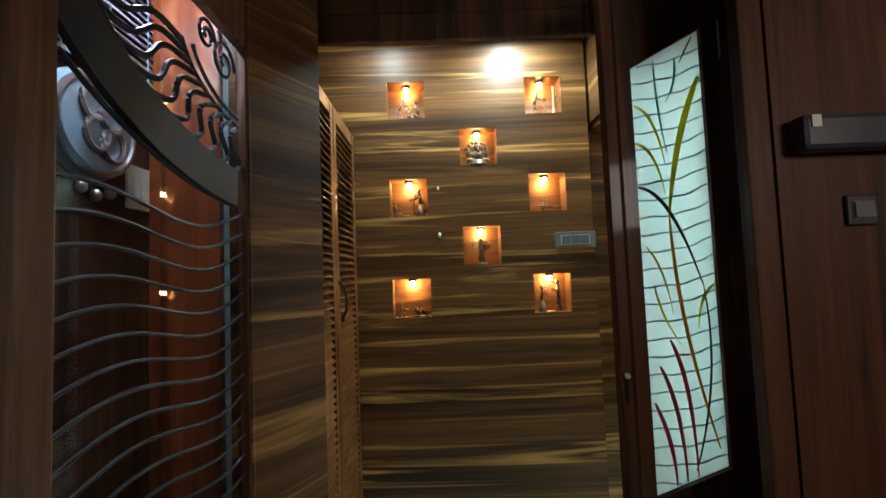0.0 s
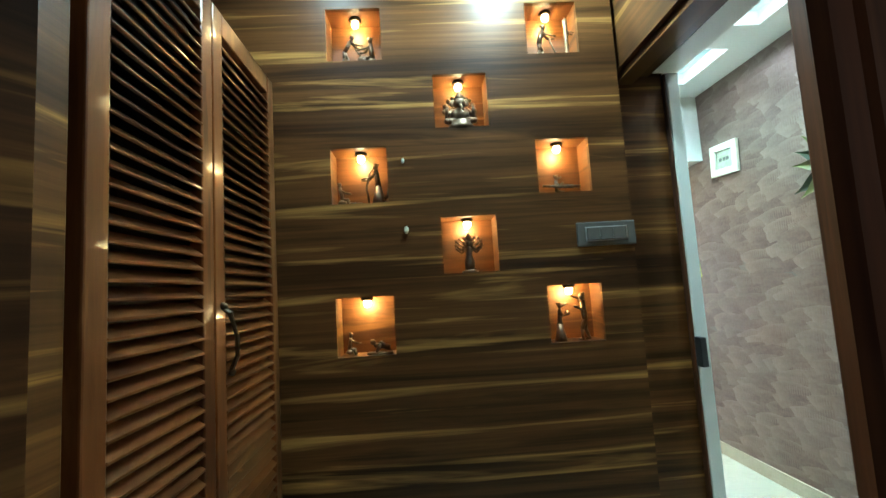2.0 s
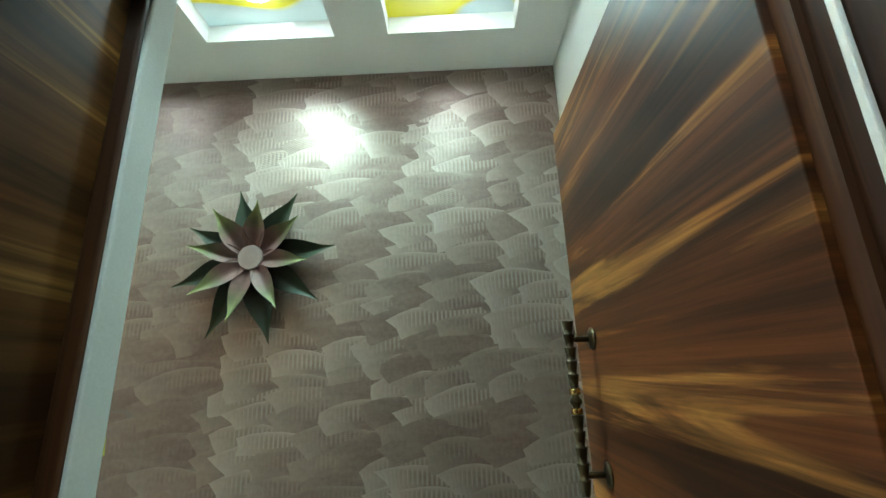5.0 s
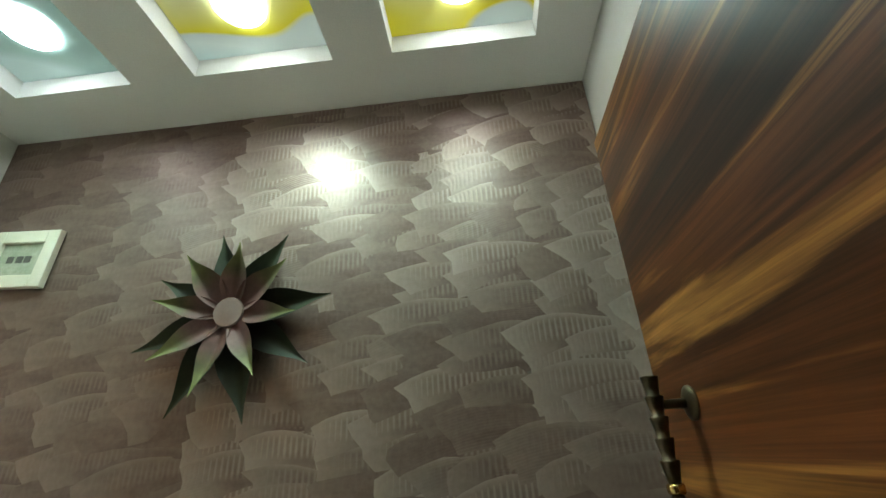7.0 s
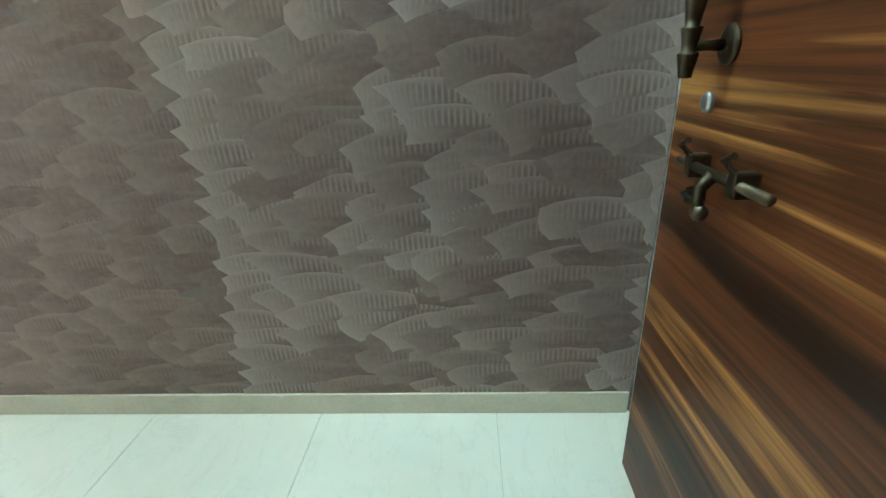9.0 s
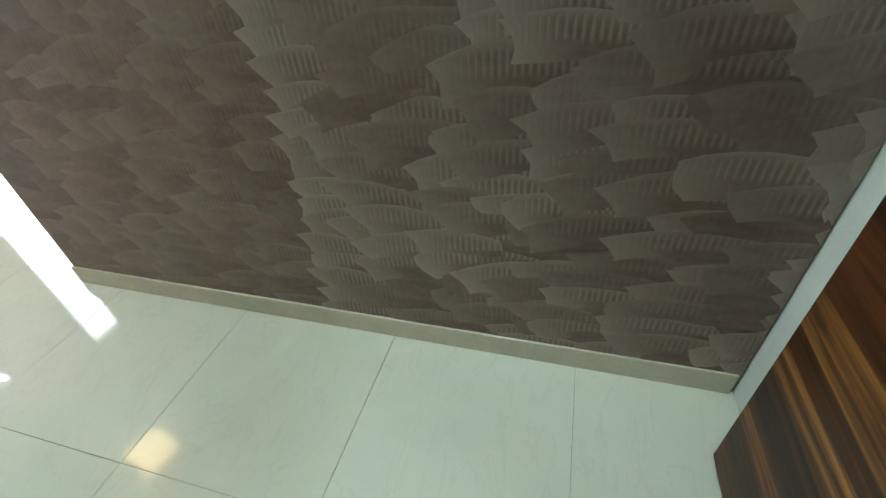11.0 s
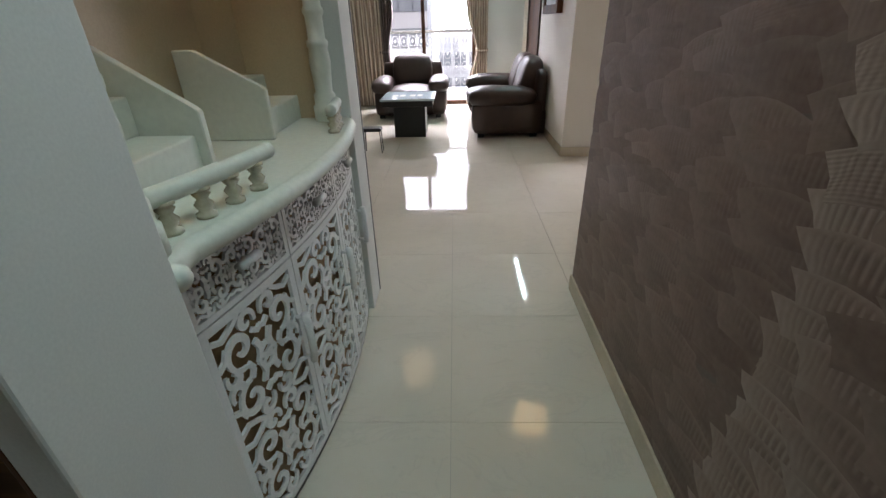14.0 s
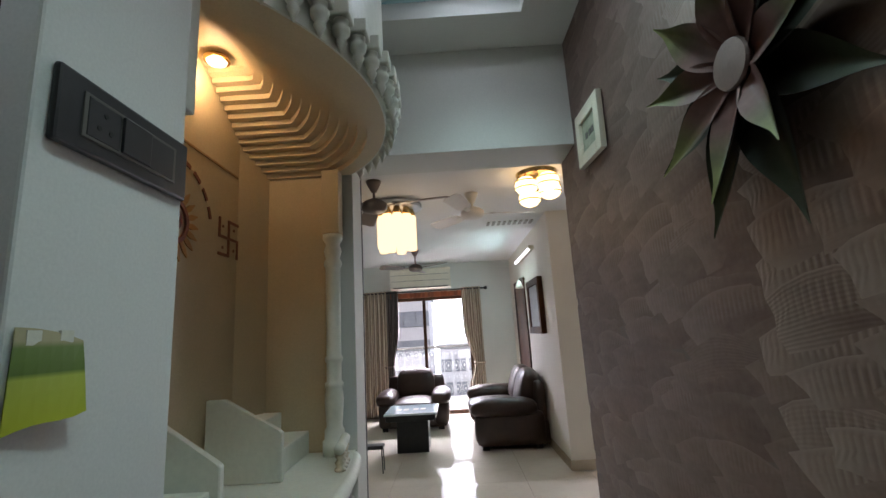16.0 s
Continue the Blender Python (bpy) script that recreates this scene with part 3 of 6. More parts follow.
solid("entrance_frame", box(boxed(-0.40, 1.235, 2.066, 0.86, 1.257, 2.158, 0.004), 0.700, 0.765, 0, 0.756, 0.80, 2.6, 0.004), WOOD_FRAME, "dark wood frame of the entrance opening", "door frame", "structure")
solid("header_cladding", boxed(-0.42, 1.236, 2.160, 0.88, 1.258, 2.7), WOOD_FRAME, "dark wood panel above the entrance", "wall", "structure")
solid("wall_left_leaf", prism(bm_new(), [(-0.411, 0.868), (-0.298, 1.058), (-0.330, 1.078), (-0.411, 0.945)], lambda u, v, w: (u, v, w), 2.6), WOOD_WALL, "walnut laminate side panel set at an angle", "wall", "structure")
solid("wall_left_panel", boxed(-0.465, 0.862, 0, -0.412, 1.243, 2.7, 0.003), WOOD_WALL, "walnut laminate side panel beside the cabinet", "wall", "structure")
solid("wall_recess", boxed(-0.80, -1.7, 0, -0.745, 2.33, 2.7), WOOD_FRAME, "dark wall behind the wrought iron screen", "wall", "structure")
solid("wall_lobby_back", boxed(-0.80, -1.7, 0, 2.6, -1.6, 2.7), WOOD_FRAME, "plain dark lobby wall", "wall", "structure")
solid("wall_lobby_side", boxed(2.5, -1.6, 0, 2.6, 1.24, 2.7), WOOD_FRAME, "plain dark lobby wall", "wall", "structure")
solid("ceiling_lobby", boxed(-0.8, -1.7, 2.62, 2.6, 1.235, 2.69), CEIL, "plain lobby ceiling", "ceiling", "structure")

# shrine surround
PIER_Y0, PIER_Y1 = 3.66, 3.83
solid("wall_shrine_pier", boxed(0.62, PIER_Y0, 0, 1.168, PIER_Y1, 2.09, 0.003), PAINT, "white pier between shrine and living room", "wall", "structure")
solid("wall_shrine_back", boxed(0.62, 2.504, 0, 0.74, PIER_Y0, 2.565), STONE_SAND, "sand-coloured back wall of the shrine", "wall", "structure")
solid("wall_shrine_side", boxed(0.74, PIER_Y0 - 0.012, 0.9, 1.09, PIER_Y0 - 0.001, 2.565), STONE_SAND, "sand-coloured side wall of the shrine", "wall", "structure")
solid("wall_shrine_return", prism(bm_new(), [(0.7405, 3.50), (0.803, PIER_Y0 - 0.013), (0.7405, PIER_Y0 - 0.013)], lambda u, v, w: (u, v, 0.9 + w), 1.6), STONE_SAND, "sand-coloured canted corner of the shrine", "wall", "structure")
solid("trim_pier", boxed(1.160, PIER_Y1, 0, 1.170, PIER_Y1 + 0.012, 2.09), BLACK, "thin dark edge strip of the pier", "trim", "structure")
solid("ceiling_shrine", boxed(0.62, 2.56, 2.566, 1.155, 3.58, 2.64), CEIL, "plain ceiling above the shrine", "ceiling", "structure")

# living room
LR_Y, LR_X, LR_Z = 9.30, 2.60, 2.50
solid("ceiling_living", boxed(-2.5, END_Y, LR_Z, 4.6, 9.5, 2.62), CEIL, "white living room ceiling", "ceiling", "structure")
solid("wall_living_right", boxed(LR_X, 6.2, 0, 2.76, 9.5, LR_Z), CREAM, "cream living room side wall", "wall", "structure")
bm = boxed(2.76, 6.2, 0, 2.93, 6.34, LR_Z)
box(bm, 2.93, 6.2, 2.08, 3.78, 6.34, LR_Z)
box(bm, 3.78, 6.2, 0, 4.6, 6.34, LR_Z)
solid("wall_living_return", bm, CREAM, "cream wall with a bright doorway", "wall", "structure")
solid("door_frame_side", box(boxed(2.93, 6.185, 0, 2.98, 6.35, 2.08, 0.003), 3.73, 6.185, 0, 3.78, 6.35, 2.08, 0.003), WOOD_FRAME, "dark wood frame of the side doorway", "door frame", "structure")
bm = boxed(-2.5, LR_Y, 0, 0.50, LR_Y + 0.15, LR_Z)
box(bm, 1.88, LR_Y, 0, 2.76, LR_Y + 0.15, LR_Z)
box(bm, 0.50, LR_Y, 1.98, 1.88, LR_Y + 0.15, LR_Z)
solid("wall_living_far", bm, PAINT, "white far wall with the balcony door", "wall", "structure")
solid("wall_living_left", boxed(-2.6, 3.83, 0, -2.5, 9.5, LR_Z), PAINT, "white living room wall", "wall", "structure")
solid("wall_living_near", boxed(-2.5, 3.70, 0, 0.62, 3.83, 2.62), PAINT, "white living room wall beside the shrine", "wall", "structure")
solid("wall_living_east", boxed(4.5, 1.36, 0, 4.6, 6.4, 2.62), PAINT, "white living room wall", "wall", "structure")
solid("wall_living_south", boxed(2.29, 3.0, 0, 4.5, 3.1, 2.62), PAINT, "white wall behind the feature wall", "wall", "structure")
solid("ceiling_side", boxed(2.29, 3.0, 2.5, 4.6, END_Y, 2.62), CEIL, "plain ceiling beside the corridor", "ceiling", "structure")
bm = boxed(LR_X - 0.012, 6.19, 0, LR_X, LR_Y, 0.09, 0.003)
box(bm, LR_X - 0.012, 6.188, 0, 2.93, 6.2, 0.09, 0.003)
solid("baseboard_living", bm, SKIRT, "beige tile skirting of the living room", "baseboard", "structure")
solid("baseboard_far", box(boxed(-2.5, LR_Y - 0.012, 0, 0.50, LR_Y, 0.09), 1.88, LR_Y - 0.012, 0, 2.58, LR_Y, 0.09), SKIRT, "beige tile skirting", "baseboard", "structure")

# ---- foyer ----
def niche_lamp(x, zt):
    o = thing("niche_lamp", (x, NY + 0.06, zt), "small round niche spotlight with a warm bulb", "lamp", "niche spotlights")
    part("housing", lathe(bm_new(), [(0.022, 0), (0.024, -0.006), (0.019, -0.012), (0.017, -0.012)], (x, NY + 0.065, zt - 0.0005), 14), BRASS_OLD, o)
    part("bulb", ball(bm_new(), (x, NY + 0.065, zt - 0.022), 0.014, 1, 1, 1.1), BULB, o, "glowing warm bulb")
    lamp("niche_glow", "POINT", 0.62, (x, NY + ND - 0.034, zt - 0.034), None, WARM, 0.01)


for (xa, xb), zt in NICHES:
    niche_lamp((xa + xb) / 2, zt)


def limb(bm, a, b, r, r2=None):
    cyl(bm, a, b, r, r2, 8)
    ball(bm, b, r2 or r, u=8, v=6)


def figure(bm, x, y, z, h, lean=0.0, arm=1, seated=False, skirt=False, face=1):
    """A thin tribal figure in cast metal."""
    s = h / 0.15
    hip = Vector((x, y, z + (0.035 if seated else 0.068) * s))
    neck = hip + Vector((math.sin(lean) * 0.058 * s, 0, math.cos(lean) * 0.058 * s))
    limb(bm, hip, neck, 0.0105 * s, 0.0085 * s)
    ball(bm, neck + Vector((math.sin(lean) * 0.017 * s, -0.002, math.cos(lean) * 0.017 * s)), 0.0105 * s, 1, 1, 1.25)
    ball(bm, neck + Vector((math.sin(lean) * 0.02 * s - face * 0.008 * s, 0.003, math.cos(lean) * 0.026 * s)), 0.006 * s)
    if seated:
        for sd in (-1, 1):
            knee = hip + Vector((face * 0.03 * s, sd * 0.012 * s, -0.005 * s))
            limb(bm, hip, knee, 0.008 * s, 0.007 * s)
            limb(bm, knee, (knee.x + face * 0.004 * s, knee.y, z + 0.004), 0.0065 * s, 0.006 * s)
        ball(bm, hip + Vector((0, 0, -0.018 * s)), 0.018 * s, 1.2, 1, 0.8)
    elif skirt:
        lathe(bm, [(0.026 * s, 0), (0.022 * s, 0.02 * s), (0.011 * s, 0.07 * s)], (x, y, z), 10)
    else:
        for sd in (-1, 1):
            foot = Vector((x + sd * 0.014 * s, y + sd * 0.006 * s, z + 0.003))
            knee = (hip + foot) / 2 + Vector((face * 0.006 * s, 0, 0))
            limb(bm, hip, knee, 0.0075 * s, 0.0065 * s)
            limb(bm, knee, foot, 0.006 * s, 0.005 * s)
            ball(bm, foot + Vector((face * 0.006 * s, 0, 0)), 0.006 * s, 1.5, 1, 0.6)
    sh = neck + Vector((0, 0, -0.008 * s))
    for sd in (-1, 1):
        elbow = sh + Vector((face * (0.016 + 0.01 * arm) * s, sd * 0.016 * s, -0.018 * s * (1 if sd < 0 else arm)))
        hand_at = elbow + Vector((face * 0.026 * s, -sd * 0.004 * s, (0.012 if arm < 0 else -0.004) * s))
        limb(bm, sh, elbow, 0.005 * s, 0.0045 * s)
        limb(bm, elbow, hand_at, 0.0042 * s, 0.004 * s)


FIG_Y = NY + 0.045


def statue(label, build, x, z):
    bm = bm_new()
    build(bm)
    ob = new("figurine", mesh_of("figurine", bm, BRONZE, True))
    return tagged(ob, label, "figurine", "niche figurines")


def put(i, label, fn):
    (xa, xb), zt = NICHES[i]
    statue(label, lambda bm: fn(bm, xa, zt - NS + 0.001), xa, zt)


put(0, "bronze figure bending over with a long stick", lambda b, x, z: (figure(b, x + 0.06, FIG_Y, z, 0.13, 0.5, 1), tube(b, [(x + 0.10, FIG_Y, z + 0.07), (x + 0.15, FIG_Y, z + 0.006)], 0.003)))
put(0, "seated bronze figure beside a round pot", lambda b, x, z: (figure(b, x + 0.165, FIG_Y, z, 0.14, -0.1, 1, True, face=-1), ball(b, (x + 0.125, FIG_Y - 0.01, z + 0.016), 0.016)))
put(1, "bronze figure leaning over a pestle", lambda b, x, z: (figure(b, x + 0.06, FIG_Y, z, 0.14, 0.3, 1), tube(b, [(x + 0.10, FIG_Y, z + 0.09), (x + 0.13, FIG_Y, z + 0.004)], 0.003), box(b, x + 0.04, FIG_Y - 0.02, z - 0.001, x + 0.14, FIG_Y + 0.02, z + 0.004)))
put(1, "tall slender bronze figure on a round foot", lambda b, x, z: (lathe(b, [(0.018, 0), (0.016, 0.012), (0.006, 0.02), (0.007, 0.06), (0.009, 0.1), (0.006, 0.12), (0.008, 0.14), (0.009, 0.155), (0.003, 0.168)], (x + 0.17, FIG_Y, z), 12), figure(b, x + 0.17, FIG_Y, z + 0.05, 0.08, 0.1, 1)))


def idol(b, x, z):
    c = x + 0.10
    lathe(b, [(0.052, 0), (0.052, 0.012), (0.044, 0.018), (0.046, 0.03)], (c, FIG_Y, z), 18)
    ball(b, (c, FIG_Y, z + 0.058), 0.034, 1.15, 0.8, 1)
    ball(b, (c, FIG_Y - 0.005, z + 0.105), 0.024, 1, 0.9, 1)
    for sd in (-1, 1):
        ball(b, (c + sd * 0.026, FIG_Y, z + 0.108), 0.013, 0.9, 0.4, 1.2)
        limb(b, (c + sd * 0.03, FIG_Y, z + 0.08), (c + sd * 0.052, FIG_Y - 0.008, z + 0.055), 0.008)
        limb(b, (c + sd * 0.052, FIG_Y - 0.008, z + 0.055), (c + sd * 0.05, FIG_Y - 0.02, z + 0.085), 0.007)
        limb(b, (c + sd * 0.02, FIG_Y - 0.01, z + 0.035), (c + sd * 0.052, FIG_Y - 0.025, z + 0.03), 0.012)
    tube(b, [(c, FIG_Y - 0.025, z + 0.10), (c + 0.003, FIG_Y - 0.036, z + 0.08), (c + 0.012, FIG_Y - 0.036, z + 0.066)], 0.007, 8, 0.6)
    lathe(b, [(0.02, 0.12), (0.017, 0.133), (0.008, 0.15), (0.002, 0.158)], (c, FIG_Y, z), 12)
    for k in range(9):
        a = math.pi * k / 8
        ball(b, (c + 0.058 * math.cos(a), FIG_Y + 0.018, z + 0.085 + 0.058 * math.sin(a)), 0.010, 1, 0.5, 1, 8, 6)


put(2, "dark bronze seated idol with an ornate halo", idol)
put(3, "small seated bronze figure with outstretched legs", lambda b, x, z: (figure(b, x + 0.03, FIG_Y, z, 0.11, -0.15, 1, True), limb(b, (x + 0.05, FIG_Y, z + 0.008), (x + 0.10, FIG_Y, z + 0.006), 0.005)))


def harp(b, x, z):
    c = x + 0.165
    figure(b, c, FIG_Y, z, 0.15, -0.12, 1, False, True, face=-1)
    tube(b, [(c - 0.035, FIG_Y, z + 0.004), (c - 0.045, FIG_Y, z + 0.06), (c - 0.03, FIG_Y, z + 0.12), (c - 0.005, FIG_Y, z + 0.155)], 0.004)
    tube(b, [(c + 0.01, FIG_Y, z + 0.02), (c + 0.035, FIG_Y, z + 0.03), (c + 0.04, FIG_Y, z + 0.06)], 0.006)


put(3, "tall bronze figure playing a curved harp", harp)
put(4, "seated bronze musician blowing a long horn", lambda b, x, z: (figure(b, x + 0.075, FIG_Y - 0.02, z - 0.02, 0.11, 0.0, -1, True), tube(b, [(x + 0.02, FIG_Y - 0.03, z + 0.028), (x + 0.09, FIG_Y - 0.03, z + 0.024), (x + 0.16, FIG_Y - 0.03, z + 0.02)], 0.005, 8, 1.6)))


def dancer(b, x, z):
    c = x + 0.10
    lathe(b, [(0.03, 0), (0.03, 0.006), (0.012, 0.012)], (c, FIG_Y, z), 14)
    lathe(b, [(0.016, 0.01), (0.02, 0.035), (0.011, 0.065), (0.014, 0.085), (0.006, 0.098)], (c, FIG_Y, z), 12)
    ball(b, (c, FIG_Y, z + 0.110), 0.012, 1, 1, 1.2)
    lathe(b, [(0.012, 0.118), (0.014, 0.128), (0.004, 0.145)], (c, FIG_Y, z), 10)
    for sd in (-1, 1):
        for k in range(5):
            a = radians(-25 + 28 * k)
            e = Vector((c + sd * 0.03 * math.cos(a), FIG_Y - 0.004, z + 0.085 + 0.028 * math.sin(a)))
            limb(b, (c + sd * 0.01, FIG_Y, z + 0.088), e, 0.004)
            limb(b, e, e + Vector((sd * 0.016, -0.004, 0.013)), 0.0035)
            ball(b, e + Vector((sd * 0.019, -0.004, 0.017)), 0.0055, u=8, v=6)


put(5, "bronze many-armed standing idol on a round base", dancer)
put(6, "small seated bronze figure", lambda b, x, z: figure(b, x + 0.035, FIG_Y, z, 0.10, 0.15, 1, True))
put(6, "small reclining bronze figure on a low base", lambda b, x, z: (box(b, x + 0.10, FIG_Y - 0.025, z, x + 0.19, FIG_Y + 0.02, z + 0.006), limb(b, (x + 0.18, FIG_Y, z + 0.02), (x + 0.13, FIG_Y, z + 0.03), 0.011, 0.009), ball(b, (x + 0.118, FIG_Y, z + 0.042), 0.011), limb(b, (x + 0.175, FIG_Y, z + 0.018), (x + 0.15, FIG_Y - 0.015, z + 0.04), 0.007), limb(b, (x + 0.15, FIG_Y - 0.015, z + 0.04), (x + 0.135, FIG_Y - 0.02, z + 0.012), 0.006)))
put(7, "standing bronze woman holding a pot", lambda b, x, z: (figure(b, x + 0.05, FIG_Y, z, 0.135, 0.05, -1, False, True), ball(b, (x + 0.08, FIG_Y, z + 0.10), 0.010)))
put(7, "standing bronze man with a raised arm", lambda b, x, z: figure(b, x + 0.145, FIG_Y, z, 0.165, -0.08, -1, face=-1))


def switchboard(name, m, w, h, modules, mats, label):
    """A wall plate in the plane u-v; m maps (u, v, out) to the world."""
    def slab(u0, v0, u1, v1, o0, o1, bev=0.003):
        b = boxed(u0, v0, o0, u1, v1, o1, bev)
        b.transform(m)
        return b
    o = thing(name, m.translation, label, "switch")
    part("plate", slab(-w / 2, -h / 2, w / 2, h / 2, 0, 0.010, 0.004), mats[0], o)
    part("insert", slab(-w * 0.36, -h * 0.30, w * 0.36, h * 0.30, 0.009, 0.012, 0.001), mats[1], o)
    n = len(modules)
    for i, k in enumerate(modules):
        a = -w * 0.34 + i * w * 0.68 / n
        bmod = slab(a + 0.001, -h * 0.26, a + w * 0.68 / n - 0.001, h * 0.26, 0.011, 0.016 if k == "s" else 0.013, 0.001)
        md = part("rocker" if k == "s" else "socket", bmod, mats[2], o)
        if k == "o":
            b = bm_new()
            cx = a + w * 0.34 / n
            for du, dv in ((-0.009, -0.009), (0.009, -0.009), (0, 0.010)):
                cyl(b, (cx + du, dv, 0.0125), (cx + du, dv, 0.0136), 0.0035, None, 10)
            b.transform(m)
            part("hole", b, BLACK, md, "dark socket holes")
    return o


switchboard("switchboard", Matrix(((1, 0, 0, 0.757), (0, 0, -1, NY), (0, 1, 0, 1.448), (0, 0, 0, 1))), 0.218, 0.088, "ssb", (PLATE_GREY, STEEL, PLATE_GREY), "grey wide switch plate on the walnut wall")
for zz, r in ((1.755, 0.006), (1.50, 0.009)):
    solid("wall_hook", ball(bm_new(), (0.03, NY - 0.006, zz), r, 1, 0.8, 1.6), PAPER, "small white adhesive hook on the walnut wall", "hook", group="wall hooks", smooth=True)

# louvered shoe cabinet
CX, C0, C1, CZ = -0.405, 1.262, 2.092, 2.03
cab = thing("shoe_cabinet", (-0.57, (C0 + C1) / 2, 0), "tall teak shoe cabinet with two louvered doors", "cabinet")
bm = boxed(-0.735, C0, 0, -0.44, C0 + 0.02, CZ)
box(bm, -0.735, C1 - 0.02, 0, -0.44, C1, CZ)
box(bm, -0.735, C0 + 0.02, CZ - 0.02, -0.44, C1 - 0.02, CZ)
box(bm, -0.735, C0 + 0.02, 0, -0.72, C1 - 0.02, CZ - 0.02)
part("body", bm, WOOD_SLAT, cab)
mid = (C0 + C1) / 2 - 0.02
for d0, d1, hinge in ((C0 + 0.002, mid - 0.002, -1), (mid + 0.002, C1 - 0.002, 1)):
    st = 0.052
    bm = bm_new()
    box(bm, CX - 0.03, d0, 0.02, CX, d0 + st, CZ, 0.004)
    box(bm, CX - 0.03, d1 - st, 0.02, CX, d1, CZ, 0.004)
    for z0, z1 in ((0.02, 0.10), (CZ - 0.06, CZ)):
        box(bm, CX - 0.03, d0 + st, z0, CX - 0.001, d1 - st, z1, 0.003)
    door = part("door", bm, WOOD_LOUVER, cab, "louvered teak door")
    z = 0.115
    while z < CZ - 0.075:
        b = boxed(-0.019, d0 + st - 0.004, -0.0035, 0.019, d1 - st + 0.004, 0.0035, 0.0025, 1)
        b.transform(Matrix.Translation((CX - 0.014, 0, z)) @ Matrix.Rotation(radians(38), 4, "Y"))
        part("slat", b, WOOD_SLAT, door)
        z += 0.0305
    part("back_panel", boxed(CX - 0.045, d0 + 0.02, 0.06, CX - 0.04, d1 - 0.02, CZ - 0.03), BLACK, door)
pts = [(CX, mid + 0.035, 1.27), (CX + 0.02, mid + 0.03, 1.255), (CX + 0.03, mid + 0.045, 1.20), (CX + 0.024, mid + 0.06, 1.15), (CX + 0.004, mid + 0.07, 1.115)]
b = tube(bm_new(), pts, 0.006, 8)
ball(b, (CX + 0.006, mid + 0.07, 1.11), 0.009)
ball(b, (CX + 0.004, mid + 0.034, 1.272), 0.010)
part("handle", b, BRASS_OLD, cab, "curved antique brass handle")

# wrought iron screen beside the entrance
SX, S0, S1, SZ0, SZ1 = -0.425, 0.285, 0.868, 0.30, 1.85
scr = thing("grille_screen", (SX, (S0 + S1) / 2, 0), "black wrought iron screen with wavy bars over smoked glass", "grille")
bm = boxed(SX - 0.02, S0 - 0.5, 0, SX + 0.008, S0 + 0.07, 2.6, 0.003)
box(bm, SX - 0.02, S1 - 0.012, 0, SX + 0.008, S1 + 0.008, 2.6, 0.003)
box(bm, SX - 0.02, S0 + 0.07, SZ1, SX + 0.008, S1 - 0.012, 2.6, 0.003)
box(bm, SX - 0.02, S0 + 0.07, 0, SX + 0.008, S1 - 0.012, SZ0, 0.003)
part("frame", bm, WOOD_FRAME, scr, "dark wood frame")
pane = part("glass_pane", boxed(SX - 0.016, S0 + 0.07, SZ0, SX - 0.012, S1 - 0.012, SZ1), GLASS_DARK, scr, "smoked glass pane")
pane.visible_shadow = False


def onscreen(u, v, w=0.0):
    return (SX - 0.006 + w, u, v)


for k in range(26):
    z = 0.34 + k * 0.043
    pts = []
    for i in range(15):
        y = S0 + 0.07 + (S1 - S0 - 0.082) * i / 14
        pts.append(onscreen(y, z + 0.024 * math.sin(11 * (y - S0) - 2.6 + 0.12 * k) + 0.06 * (y - S0 - 0.2)))
    if z < 1.44:
        part("wavy_bar", tube(bm_new(), pts, 0.0034, 6), IRON, scr)
arc = [(0.86 - 0.535 * math.cos(a), 1.775 - 0.275 * math.sin(a)) for a in [radians(12 + i * 78 / 16) for i in range(17)]]
arc = [(y, z) for y, z in arc if y < S1 - 0.01]
part("arched_band", ribbon(bm_new(), arc, 0.082, onscreen, 0.012), IRON, scr, "broad black curved band")
for k in (1.14, 0.86, 0.45, 0.38):
    part("arch_rod", tube(bm_new(), [onscreen(0.86 + (y - 0.86) * k, 1.775 + (z - 1.775) * k) for y, z in arc if 0.86 + (y - 0.86) * k > S0 + 0.07], 0.004, 6), IRON, scr)
for k in range(10):
    a = radians(14 + 7.8 * k)
    pts = []
    for i in range(14):
        f = 0.86 - 0.40 * i / 13
        w = 0.075 * math.sin(i * 0.50)
        y, z = 0.86 - 0.535 * f * math.cos(a + w), 1.775 - 0.275 * f * math.sin(a + w)
        if S0 + 0.075 < y < S1 - 0.014:
            pts.append(onscreen(y, z))
    if len(pts) > 3:
        part("flame_bar", tube(bm_new(), pts, 0.0055, 6), IRON, scr)
for cy, cz, r in ((0.78, 1.775, 0.05), (0.71, 1.80, 0.035)):
    pts = [onscreen(cy + r * (1 - i / 26) * math.cos(i * 0.5), min(cz + r * (1 - i / 26) * math.sin(i * 0.5), SZ1)) for i in range(22)]
    part("scroll", tube(bm_new(), pts, 0.004, 6), IRON, scr)

# what shows behind the screen
solid("recess_post", box(boxed(-0.690, 0.960, 0, -0.535, 1.05, 2.6, 0.004), -0.742, 0.995, 0, -0.692, 1.05, 2.6, 0.003), WOOD_RED, "red-brown wooden post behind the iron screen", "post")
solid("recess_strip", boxed(-0.532, 0.972, 0.3, -0.470, 0.984, 2.3, 0.002), FROST, "pale frosted strip behind the iron screen", "panel")
meter = thing("round_meter", (-0.742, 0.80, 1.64), "round pale blue glass-covered meter on the wall", "meter")
m_disc = Matrix.Translation((-0.745, 0.785, 1.645)) @ Matrix.Rotation(radians(90), 4, "Y")
